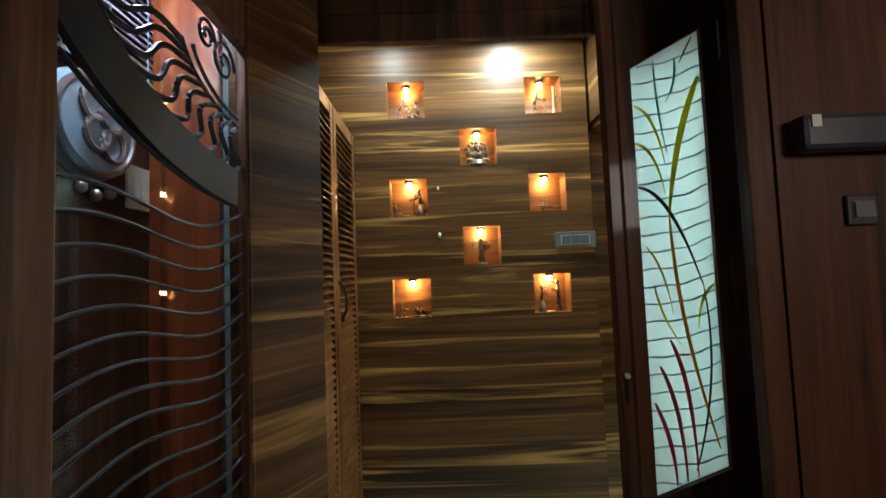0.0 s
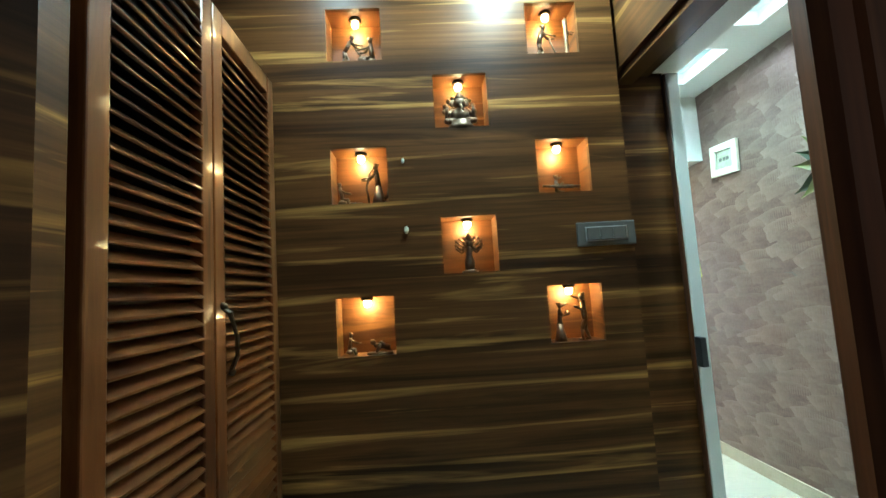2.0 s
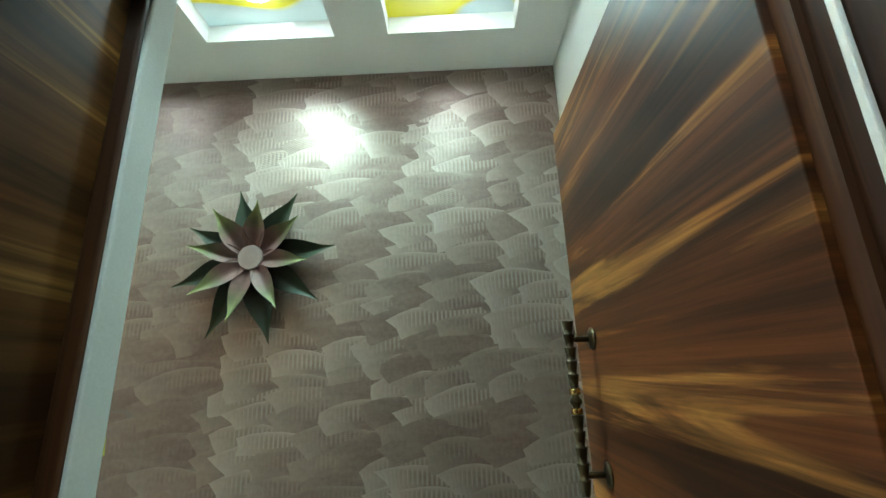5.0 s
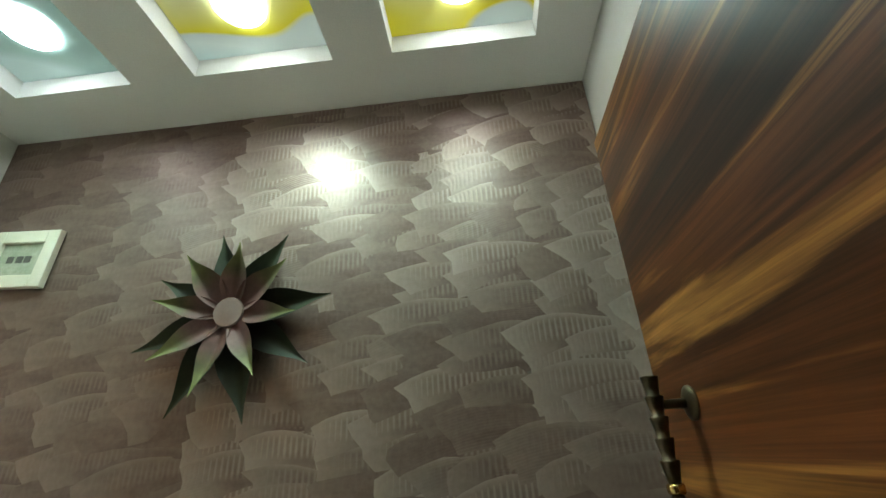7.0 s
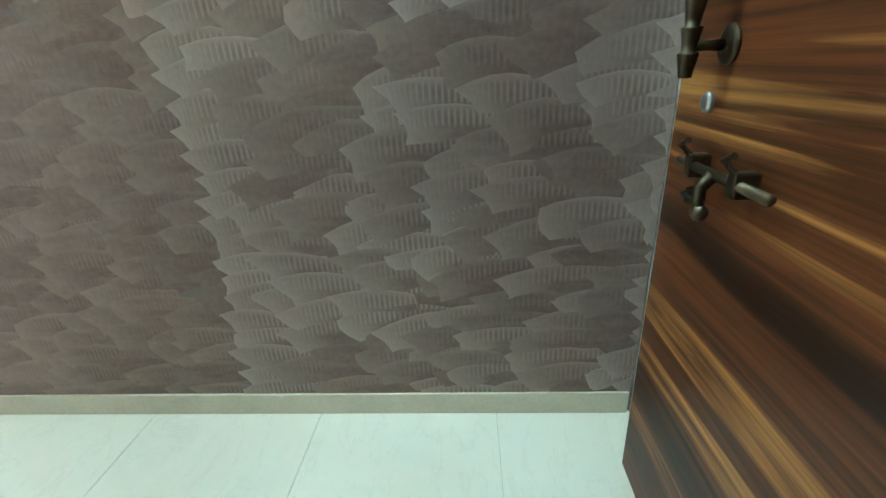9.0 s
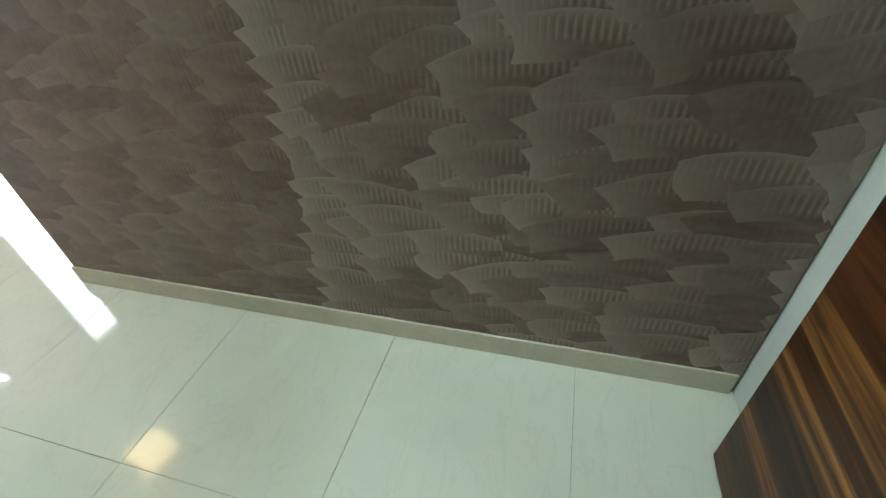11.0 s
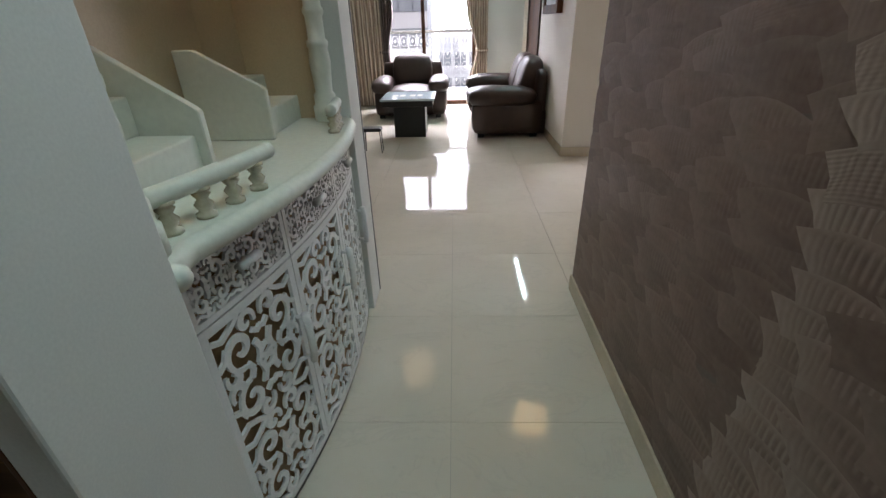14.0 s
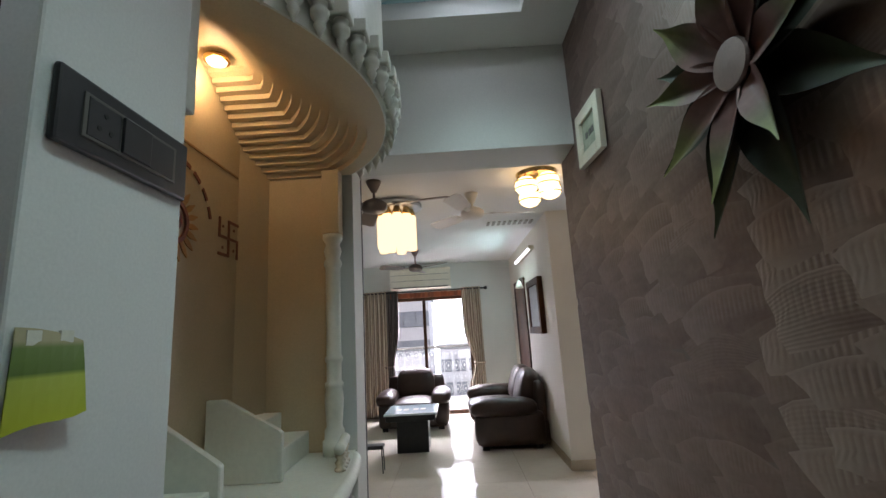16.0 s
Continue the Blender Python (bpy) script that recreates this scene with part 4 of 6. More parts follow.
part("case", lathe(bm_new(), [(0.116, 0), (0.122, 0.012), (0.112, 0.03), (0.095, 0.036)], m=m_disc, seg=28), surface("pale_blue_enamel", (0.32, 0.45, 0.52), (0.40, 0.52, 0.58), 0.2, 8, 120), meter)
part("rim", lathe(bm_new(), [(0.108, 0.030), (0.114, 0.036), (0.104, 0.040), (0.099, 0.034)], m=m_disc, seg=28), STEEL, meter, "metal rim")
switchboard("wall_switch_plate", Matrix(((0, 0, 1, -0.745), (1, 0, 0, 0.950), (0, 1, 0, 1.54), (0, 0, 0, 1))), 0.080, 0.112, "ss", (CREAM_PLASTIC, CREAM_PLASTIC, CREAM_PLASTIC), "cream switch plate behind the iron screen")

# ringed ornament on the meter and a pale slatted blind above it
for ry, rz in ((0.765, 1.69), (0.815, 1.675), (0.775, 1.625), (0.82, 1.61)):
    part("loop", tube(bm_new(), [(-0.704, ry + 0.032 * math.cos(a), rz + 0.036 * math.sin(a)) for a in [2 * math.pi * i / 18 for i in range(19)]], 0.007, 6), STEEL, meter, "metal loop")
for ry in (0.745, 0.785, 0.825):
    part("drop", ball(bm_new(), (-0.715, ry, 1.503 - 0.012 * (ry == 0.785)), 0.012, 1, 1, 1.2), STEEL, meter, "small metal drop")
BLIND = surface("pale_blue_slats", (0.42, 0.50, 0.62), (0.56, 0.64, 0.74), 0.3, 14, 120)
blind = thing("slatted_blind", (-0.742, 0.86, 1.74), "pale blue slatted blind behind the iron screen", "blind")
for k in range(26):
    b = boxed(-0.009, 0.64, -0.0015, 0.009, 0.990, 0.0015)
    b.transform(Matrix.Translation((-0.732, 0, 1.79 + 0.019 * k)) @ Matrix.Rotation(radians(55), 4, "Y"))
    part("slat", b, BLIND, blind)
for yy in (0.70, 0.83, 0.96):
    part("cord", boxed(-0.722, yy, 1.775, -0.720, yy + 0.002, 2.28), BLIND, blind)

# open side leaf with patterned glass
LY = 1.03
GX0, GX1 = 0.572, 0.775


def onleaf(u, v, w=0.0):
    return (u, LY - 0.0045 - w, v)


leaf = thing("glass_door", (0.55, LY, 0), "brown door leaf with painted frosted glass", "door")
part("stile", prism(bm_new(), [(0.487, 1.022), (0.500, 1.012), (0.528, 1.014), (0.535, 1.008), (GX0, 1.008), (GX0, 1.055), (0.524, 1.055)], lambda u, v, w: (u, v, 0.02 + w), 2.07), WOOD_FRAME, leaf, "dark brown stile with a bevelled edge")
part("stile", boxed(GX1, 1.012, 0.02, 0.880, 1.052, 2.09, 0.003), WOOD_FRAME, leaf)
part("rail", prism(bm_new(), [(GX0, 1.840), (GX1, 1.948), (GX1, 2.09), (GX0, 2.09)], lambda u, v, w: (u, 1.012 + w, v), 0.040), WOOD_FRAME, leaf, "top rail with a slanting edge")
part("rail", prism(bm_new(), [(GX0, 0.02), (GX1, 0.02), (GX1, 0.752), (GX0, 0.680)], lambda u, v, w: (u, 1.012 + w, v), 0.040), WOOD_FRAME, leaf, "bottom rail with a slanting edge")
part("glass_pane", prism(bm_new(), [(GX0, 0.681), (GX1, 0.753), (GX1, 1.947), (GX0, 1.839)], lambda u, v, w: (u, LY - 0.004 + w, v), 0.008), FROST, leaf, "pale frosted glass")
part("slot", boxed(0.822, 1.009, 1.86, 0.826, 1.013, 1.97), STEEL, leaf, "narrow bright metal slot")


def stem(name, color, pts, w0, w1, label):
    n = 16
    (a, b, c) = pts
    path, wid = [], []
    for i in range(n):
        t = i / (n - 1)
        path.append(tuple((1 - t) ** 2 * p + 2 * t * (1 - t) * q + t * t * r for p, q, r in zip(a, b, c)))
        wid.append((w0 + (w1 - w0) * t) * (0.35 + 0.65 * math.sin(math.pi * min(1, t * 1.02)) ** 0.6))
    part(name, ribbon(bm_new(), path, wid, onleaf, 0.001), color, leaf, label)


YEL = glass_paint("yellow_glass_paint", (0.80, 0.72, 0.07))
ORA = glass_paint("orange_glass_paint", (0.80, 0.42, 0.06))
PNK = glass_paint("pink_glass_paint", (0.75, 0.10, 0.17))
BRN = glass_paint("brown_glass_paint", (0.16, 0.08, 0.05))
TEA = glass_paint("teal_glass_paint", (0.14, 0.40, 0.42))
BAR_SHADE = glass_paint("grey_bar_shade", (0.32, 0.41, 0.43))
stem("painted_stem", YEL, ((0.768, 1.815), (0.690, 1.65), (0.662, 1.425)), 0.022, 0.014, "yellow painted stem")
stem("painted_stem", ORA, ((0.662, 1.45), (0.660, 1.16), (0.757, 0.80)), 0.011, 0.009, "orange painted stem")
stem("painted_stem", BRN, ((0.574, 1.508), (0.665, 1.51), (0.742, 1.234)), 0.012, 0.007, "brown painted stem")
stem("painted_stem", BRN, ((0.740, 1.25), (0.778, 1.0), (0.690, 0.745)), 0.005, 0.007, "brown painted stem")
stem("painted_leaf", YEL, ((0.582, 1.737), (0.640, 1.72), (0.660, 1.57)), 0.011, 0.005, "yellow painted leaf")
stem("painted_leaf", YEL, ((0.578, 1.630), (0.635, 1.625), (0.656, 1.485)), 0.011, 0.005, "yellow painted leaf")
stem("painted_leaf", TEA, ((0.645, 1.865), (0.645, 1.72), (0.668, 1.60)), 0.007, 0.004, "teal painted leaf")
stem("painted_leaf", TEA, ((0.705, 1.87), (0.708, 1.80), (0.673, 1.745)), 0.008, 0.004, "teal painted leaf")
stem("painted_leaf", BRN, ((0.758, 1.93), (0.74, 1.90), (0.718, 1.855)), 0.006, 0.004, "brown painted leaf")
stem("painted_leaf", YEL, ((0.592, 1.345), (0.640, 1.29), (0.655, 1.16)), 0.008, 0.004, "yellow painted leaf")
stem("painted_leaf", YEL, ((0.608, 1.24), (0.622, 1.15), (0.672, 1.075)), 0.008, 0.004, "yellow painted leaf")
stem("painted_leaf", YEL, ((0.774, 1.238), (0.728, 1.21), (0.722, 1.12)), 0.009, 0.006, "yellow painted leaf")
for a, b, c, d in ((0.642, 1.09, 0.694, 0.728), (0.610, 1.02, 0.664, 0.718), (0.590, 0.925, 0.636, 0.708)):
    stem("painted_leaf", PNK, ((a, b), (0.30 * a + 0.72 * c, b - 0.10), (c, d)), 0.014, 0.008, "pink painted leaf")
# grey ribbons paint the blurred shadows of wavy bars behind the glass
for k in range(26):
    base = 0.715 + k * 0.047
    pts = []
    for i in range(17):
        u = GX0 + 0.001 + (GX1 - GX0 - 0.002) * i / 16
        v = base + 0.055 * (u - GX0) / (GX1 - GX0) * (0.4 + k / 40) - 0.012 * math.sin(math.pi * (i / 16) ** 1.3) + 0.002 * math.sin(i * 0.9 + 2 * k)
        if 0.684 + 0.072 * (u - GX0) / (GX1 - GX0) < v < 1.836 + 0.107 * (u - GX0) / (GX1 - GX0):
            pts.append((u, v))
    if len(pts) > 4:
        part("wavy_line", ribbon(bm_new(), pts, 0.0048, lambda u, v, w: (u, LY - 0.0042 - w, v), 0.0004), BAR_SHADE, leaf, "grey wavy line painted for a bar's shadow on the glass")
hd = part("door_handle", tube(bm_new(), [(0.512, 1.010, z) for z in (0.93, 0.96, 0.995)], 0.005, 8), BRASS_OLD, leaf, "small bolt on the leaf edge")
part("knob", ball(bm_new(), (0.512, 1.006, 1.004), 0.008), PAPER, hd, "small white knob")
cc = thing("door_closer", (0.97, 0.75, 1.55), "dark grey box fitting on the lobby wall", "fitting")
part("body", boxed(0.784, 0.715, 1.515, 1.20, 0.759, 1.592, 0.012), PLATE_DARK, cc)
part("label_patch", boxed(0.800, 0.712, 1.562, 0.820, 0.716, 1.588, 0.001), PAPER, cc, "small white sticker")
switchboard("bell_switch", Matrix(((1, 0, 0, 0.925), (0, 0, -1, 0.76), (0, 1, 0, 1.393), (0, 0, 0, 1))), 0.065, 0.065, "s", (PLATE_DARK, PLATE_GREY, PLATE_GREY), "dark square bell switch on the lobby wall")

# ---- inner doorway ----
DY = 1.452
door = thing("main_door", (1.46, DY, 0), "open walnut veneer door against the corridor end", "door")
part("leaf", boxed(1.012, DY - 0.038, 0.012, 1.925, DY, 2.118, 0.002), WOOD_DOOR, door)
hx = 1.775
b = bm_new()
for z0, z1, n in ((1.047, 1.232, 5), (1.298, 1.469, 5)):
    prof = []
    for k in range(n):
        za, zb = z0 + (z1 - z0) * k / n, z0 + (z1 - z0) * (k + 1) / n
        prof += [(0.0105, za), (0.0125, za + 0.4 * (zb - za)), (0.0160, zb - 0.003), (0.0160, zb - 0.0005)]
    lathe(b, prof, (hx, DY + 0.062, 0), 14)
pull = part("pull_handle", b, BRASS_OLD, door, "antique brass bar handle of flared segments", True)
for z0 in (1.233, 1.281):
    part("band", lathe(bm_new(), [(0.0125, z0), (0.0145, z0 + 0.003), (0.0145, z0 + 0.013), (0.0125, z0 + 0.016)], (hx, DY + 0.062, 0), 14), BRASS, pull, "pale brass band", True)
part("grip", lathe(bm_new(), [(0.010, 1.249), (0.011, 1.255), (0.0165, 1.261), (0.0165, 1.269), (0.011, 1.275), (0.010, 1.281)], (hx, DY + 0.062, 0), 14), BRASS_OLD, pull, "", True)
for hz in (1.093, 1.42):
    b = cyl(bm_new(), (hx, DY + 0.062, hz), (hx, DY + 0.006, hz), 0.0075, 0.009, 12)
    m = Matrix.Translation((hx, DY, hz)) @ Matrix.Rotation(radians(-90), 4, "X")
    lathe(b, [(0.030, 0), (0.030, 0.004), (0.022, 0.008), (0.012, 0.012)], m=m, seg=20)
    part("rosette", b, BRASS_OLD, pull, "", True)
m = Matrix.Translation((1.806, DY, 1.004)) @ Matrix.Rotation(radians(-90), 4, "X")
kn = part("lock_cylinder", lathe(bm_new(), [(0.018, 0), (0.018, 0.004), (0.015, 0.009), (0.008, 0.010)], m=m, seg=20), STEEL, door, "round steel lock cylinder", True)
bt = part("tower_bolt", tube(bm_new(), [(1.565, DY + 0.026, 0.905), (1.82, DY + 0.026, 0.905)], 0.0085, 10), BRASS_OLD, door, "antique brass sliding bolt", True)
for bx in (1.64, 1.775):
    b = boxed(bx - 0.012, DY, 0.885, bx + 0.012, DY + 0.036, 0.925, 0.004)
    tube(b, [(bx, DY + 0.03, 0.92), (bx + 0.012, DY + 0.045, 0.94), (bx - 0.012, DY + 0.045, 0.95)], 0.006, 8)
    part("bracket", b, BRASS_OLD, bt)
b = tube(bm_new(), [(1.70, DY + 0.028, 0.905), (1.705, DY + 0.042, 0.885), (1.70, DY + 0.046, 0.862), (1.695, DY + 0.042, 0.848)], 0.011, 10, 0.8)
ball(b, (1.695, DY + 0.042, 0.845), 0.014)
part("knob", b, BRASS_OLD, bt, "", True)
b = boxed(1.76, DY, 0.835, 1.80, DY + 0.02, 0.860, 0.003)
tube(b, [(1.80, DY + 0.02, 0.845), (1.76, DY + 0.03, 0.847), (1.72, DY + 0.03, 0.855)], 0.007, 8)
part("catch", b, BRASS_OLD, bt)
for hz in (0.3, 1.05, 1.8):
    part("hinge", boxed(1.005, DY - 0.02, hz, 1.020, DY + 0.006, hz + 0.09, 0.002), STEEL, door)
solid("strike_plate", boxed(1.090, 2.205, 0.935, 1.115, 2.243, 1.045, 0.004), PLATE_DARK, "dark strike plate on the door jamb", "door fitting")

# ---- corridor wall things ----
FC = Vector((2.115, 2.546, 1.772))
flower = thing("wall_flower", (WALL_X, FC.y, FC.z), "dark metal flower wall ornament with pink centre", "wall ornament")


def petal_mat(name, stops):
    m, nt, b = principled(name, 0.55, 0.0, 0.0, 0.25)
    uv = nt.nodes.new("ShaderNodeUVMap")
    sep = nt.nodes.new("ShaderNodeSeparateXYZ")
    nt.links.new(uv.outputs[0], sep.inputs[0])
    c = ramp(nt, sep.outputs[0], stops)
    n = noise_tex(nt, position(nt), 26, 4)
    c = mixc(nt, 0.8, c, ramp(nt, n, [(0.3, (0.62, 0.60, 0.58)), (0.7, (1.15, 1.12, 1.08))]), "MULTIPLY")
    nt.links.new(c, b.inputs["Base Color"])
    bump(nt, b, noise_tex(nt, position(nt), 140, 3), 0.15, 0.001)
    return m


PETAL_IN = petal_mat("mauve_green_petal_metal", [(0.0, (0.17, 0.088, 0.082)), (0.40, (0.135, 0.070, 0.062)), (0.62, (0.10, 0.092, 0.042)), (1.0, (0.20, 0.22, 0.075))])
PETAL_OUT = petal_mat("dark_green_petal_metal", [(0.0, (0.016, 0.010, 0.008)), (0.35, (0.014, 0.014, 0.008)), (0.7, (0.020, 0.028, 0.012)), (1.0, (0.034, 0.040, 0.016))])


def petal(angle, length, width, lean, lift, mat):
    """A boat-shaped pointed petal; angle is clockwise from up as seen from the corridor."""
    rows, cols = 13, 7
    verts, faces, uvs = [], [], []
    d = (math.sin(angle), math.cos(angle))
    for side in (0, 1):
        for i in range(rows):
            t = i / (rows - 1)
            w = width * (0.42 + 0.58 * math.sin(math.pi * min(1, t / 0.86) ** 0.9)) * (1 - t ** 3.2)
            if i == rows - 1:
                w = 0.0006
            for j in range(cols):
                s = (j / (cols - 1) - 0.5) * 2
                r = 0.024 + t * (length - 0.024)
                a = d[0] * r - d[1] * s * w
                b2 = d[1] * r + d[0] * s * w
                out = lift + lean * (t ** 0.85) + 0.62 * w * abs(s) ** 1.25 - 0.010 * math.sin(math.pi * t) - side * 0.0016
                verts.append((-out - 0.008, -a, b2))
                uvs.append((t, s * 0.5 + 0.5))
    n = rows * cols
    for side in (0, 1):
        for i in range(rows - 1):
            for j in range(cols - 1):
                q = side * n + i * cols + j
                f = (q, q + 1, q + cols + 1, q + cols)
                faces.append(f if side else f[::-1])
    me = bpy.data.meshes.new("petal")
    me.from_pydata(verts, [], faces)
    layer = me.uv_layers.new(name="UVMap")
    for loop in me.loops:
        layer.data[loop.index].uv = uvs[loop.vertex_index]
    for p in me.polygons:
        p.use_smooth = True
    me.materials.append(mat)
    ob = new("petal", me)
    ob.parent = flower


for ang, ln, wd in ((84, 0.310, 0.052), (123, 0.304, 0.048), (164, 0.326, 0.056), (205, 0.317, 0.052), (250, 0.295, 0.048), (297, 0.270, 0.042), (347, 0.268, 0.046), (33, 0.289, 0.050)):
    petal(radians(ang), ln, wd, 0.035, 0.004, PETAL_OUT)
for ang, ln, wd in ((97, 0.228, 0.036), (147, 0.238, 0.036), (190, 0.246, 0.036), (233, 0.232, 0.040), (280, 0.214, 0.036), (323, 0.219, 0.044), (9, 0.205, 0.044), (54, 0.228, 0.044)):
    petal(radians(ang), ln, wd, 0.072, 0.018, PETAL_IN)
m = Matrix.Translation((WALL_X - 0.045, FC.y, FC.z)) @ Matrix.Rotation(radians(-90), 4, "Y")
part("disc", lathe(bm_new(), [(0.012, -0.04), (0.044, -0.005), (0.046, 0), (0.044, 0.006), (0.002, 0.008)], m=m, seg=28), surface("pink_brown_metal", (0.23, 0.16, 0.145), (0.28, 0.20, 0.18), 0.42, 12, 160, metal=0.4), flower, "pinkish round centre disc")

pf = thing("picture_frame", (WALL_X - 0.02, 3.34, 2.03), "small cream picture frame hung askew on the brown wall", "picture frame")
R = Matrix.Translation((WALL_X - 0.008, 3.345, 2.03)) @ Matrix.Rotation(radians(3), 4, "X")
bm = bm_new()
for a in ((-0.125, -0.105, -0.08, 0.105), (0.08, -0.105, 0.125, 0.105), (-0.08, -0.105, 0.08, -0.06), (-0.08, 0.06, 0.08, 0.105)):
    box(bm, -0.022, a[0], a[1], 0, a[2], a[3], 0.003)
bm.transform(R)
part("frame", bm, CREAM_PLASTIC, pf, "cream moulded frame")
bm = boxed(-0.010, -0.081, -0.061, -0.004, 0.081, 0.061)
bm.transform(R)
part("picture", bm, surface("faded_green_print", (0.30, 0.34, 0.24), (0.45, 0.46, 0.36), 0.5, 30, 120), pf, "faded green print")
for dy in (-0.03, 0.0, 0.035):
    bm = boxed(-0.0115, dy - 0.012, -0.012, -0.010, dy + 0.012, 0.012)
    bm.transform(R)
    part("printed_bar", bm, PLATE_GREY, pf, "dark printed mark")

switchboard("switchboard_shrine", Matrix(((0, 0, 1, 1.15), (1, 0, 0, 2.381), (0, 1, 0, 1.612), (0, 0, 0, 1))), 0.234, 0.093, "osb", (PLATE_DARK, PLATE_GREY, PLATE_DARK), "charcoal switchboard with socket on the white wall")
cd = thing("hanging_card", (1.152, 2.296, 1.31), "green and yellow printed card taped to the white wall", "card")
cm = bpy.data.materials.new("green_yellow_card")
cm.use_nodes = True
cnt = cm.node_tree
cz = position(cnt)
sepc = cnt.nodes.new("ShaderNodeSeparateXYZ")
cnt.links.new(cz, sepc.inputs[0])
mr = node(cnt, "ShaderNodeMapRange", From_Min=1.26, From_Max=1.370)
cnt.links.new(sepc.outputs[2], mr.inputs["Value"])
cc_out = ramp(cnt, mr.outputs[0], [(0.0, (0.45, 0.48, 0.02)), (0.5, (0.40, 0.46, 0.06)), (0.55, (0.09, 0.16, 0.02)), (0.78, (0.13, 0.21, 0.04)), (0.84, (0.40, 0.36, 0.2))])
cnt.links.new(cc_out, cnt.nodes["Principled BSDF"].inputs["Base Color"])
cnt.nodes["Principled BSDF"].inputs["Roughness"].default_value = 0.4
bm = bm_new()
cols = []
for i in range(7):
    u = i / 6
    cols.append([bm.verts.new((1.152 + w + 0.012 * (1 - v) * (u + 0.3), 2.257 + 0.079 * u - 0.006 * (1 - v), 1.266 + 0.014 * u * u * (1 - v) + 0.004 * math.sin(5 * u) * (1 - v) + (0.100 - 0.014 * u * u * v) * v)) for w in (0, 0.0015) for v in (0, 0.33, 0.66, 1)])
for a, b in zip(cols, cols[1:]):
    for s in (0, 4):
        for j in range(3):
            bm.faces.new((a[s + j], a[s + j + 1], b[s + j + 1], b[s + j]))
part("card", bm, cm, cd)
for yy in (2.268, 2.306):
    part("tape", boxed(1.151, yy, 1.345, 1.1545, yy + 0.016, 1.363), PAPER, cd, "white tape")

# ---- shrine ----
def arc3(pa, pm, pb, n=24):
    """Points on the circle through three points in plan."""
    ax, ay = pa
    bx, by = pm
    cx, cy = pb
    d = 2 * (ax * (by - cy) + bx * (cy - ay) + cx * (ay - by))
    ux = ((ax * ax + ay * ay) * (by - cy) + (bx * bx + by * by) * (cy - ay) + (cx * cx + cy * cy) * (ay - by)) / d
    uy = ((ax * ax + ay * ay) * (cx - bx) + (bx * bx + by * by) * (ax - cx) + (cx * cx + cy * cy) * (bx - ax)) / d
    r = math.hypot(ax - ux, ay - uy)
    a0, a1 = math.atan2(ay - uy, ax - ux), math.atan2(cy - uy, cx - ux)
    return [(ux + r * math.cos(a0 + (a1 - a0) * i / (n - 1)), uy + r * math.sin(a0 + (a1 - a0) * i / (n - 1))) for i in range(n)]


LEDGE = arc3((1.068, 2.506), (1.176, 2.88), (1.158, 3.658))
FRONT = arc3((1.055, 2.575), (1.143, 2.95), (1.138, 3.658), 40)
ledge = thing("marble_ledge", (0.95, 3.1, 0.855), "white marble shrine counter with a bowed bullnose front", "counter")
bm = bm_new()
prism(bm, LEDGE + [(0.742, 3.658), (0.742, 2.506)], lambda u, v, w: (u, v, 0.855 + w), 0.045)
part("slab", bm, MARBLE, ledge)
bm = tube(bm_new(), [(1.136, 2.520, 0.8775), (1.112, 2.527, 0.8775)] + [(x, min(max(y, 2.530), 3.634), 0.8775) for x, y in LEDGE[2:]], 0.0238, 14)
ball(bm, (1.136, 2.520, 0.8775), 0.0238)
part("bullnose", bm, MARBLE, ledge, "rounded front edge", True)


def front_at(s):
    """Point and outward direction of the bowed cabinet front at 0..1."""
    x = s * (len(FRONT) - 1)
    i = min(int(x), len(FRONT) - 2)
    f = x - i
    a, b = FRONT[i], FRONT[i + 1]
    d = Vector((b[0] - a[0], b[1] - a[1])).normalized()
    return Vector((a[0] + f * (b[0] - a[0]), a[1] + f * (b[1] - a[1]))), Vector((d.y, -d.x))


FL = sum(math.dist(a, b) for a, b in zip(FRONT, FRONT[1:]))


def onfront(u, v, w=0.0):
    p, n = front_at(min(max(u / FL, 0), 1))
    return (p.x + n.x * w, p.y + n.y * w, v)


shc = thing("shrine_cabinet", (1.0, 3.1, 0), "white bowed shrine cabinet with cut-out scroll fronts", "cabinet")
bm = bm_new()
prism(bm, [(x - 0.02, y) for x, y in FRONT] + [(0.75, 3.658), (0.75, 2.575)], lambda u, v, w: (u, v, 0.0 + w), 0.853)
part("carcass", bm, BACKING, shc, "ochre carcass behind the cut-outs")


def scroll(cu, cv, r, turns, start, sgn, n=26, tail=None):
    """A C-scroll that winds out from (cu, cv)."""
    pts = []
    for i in range(n):
        t = i / (n - 1)
        a = start + sgn * turns * 2 * math.pi * t
        rr = r * (0.16 + 0.84 * t)
        pts.append((cu + rr * math.cos(a), cv + rr * math.sin(a)))
    if tail:
        pts += tail
    return pts


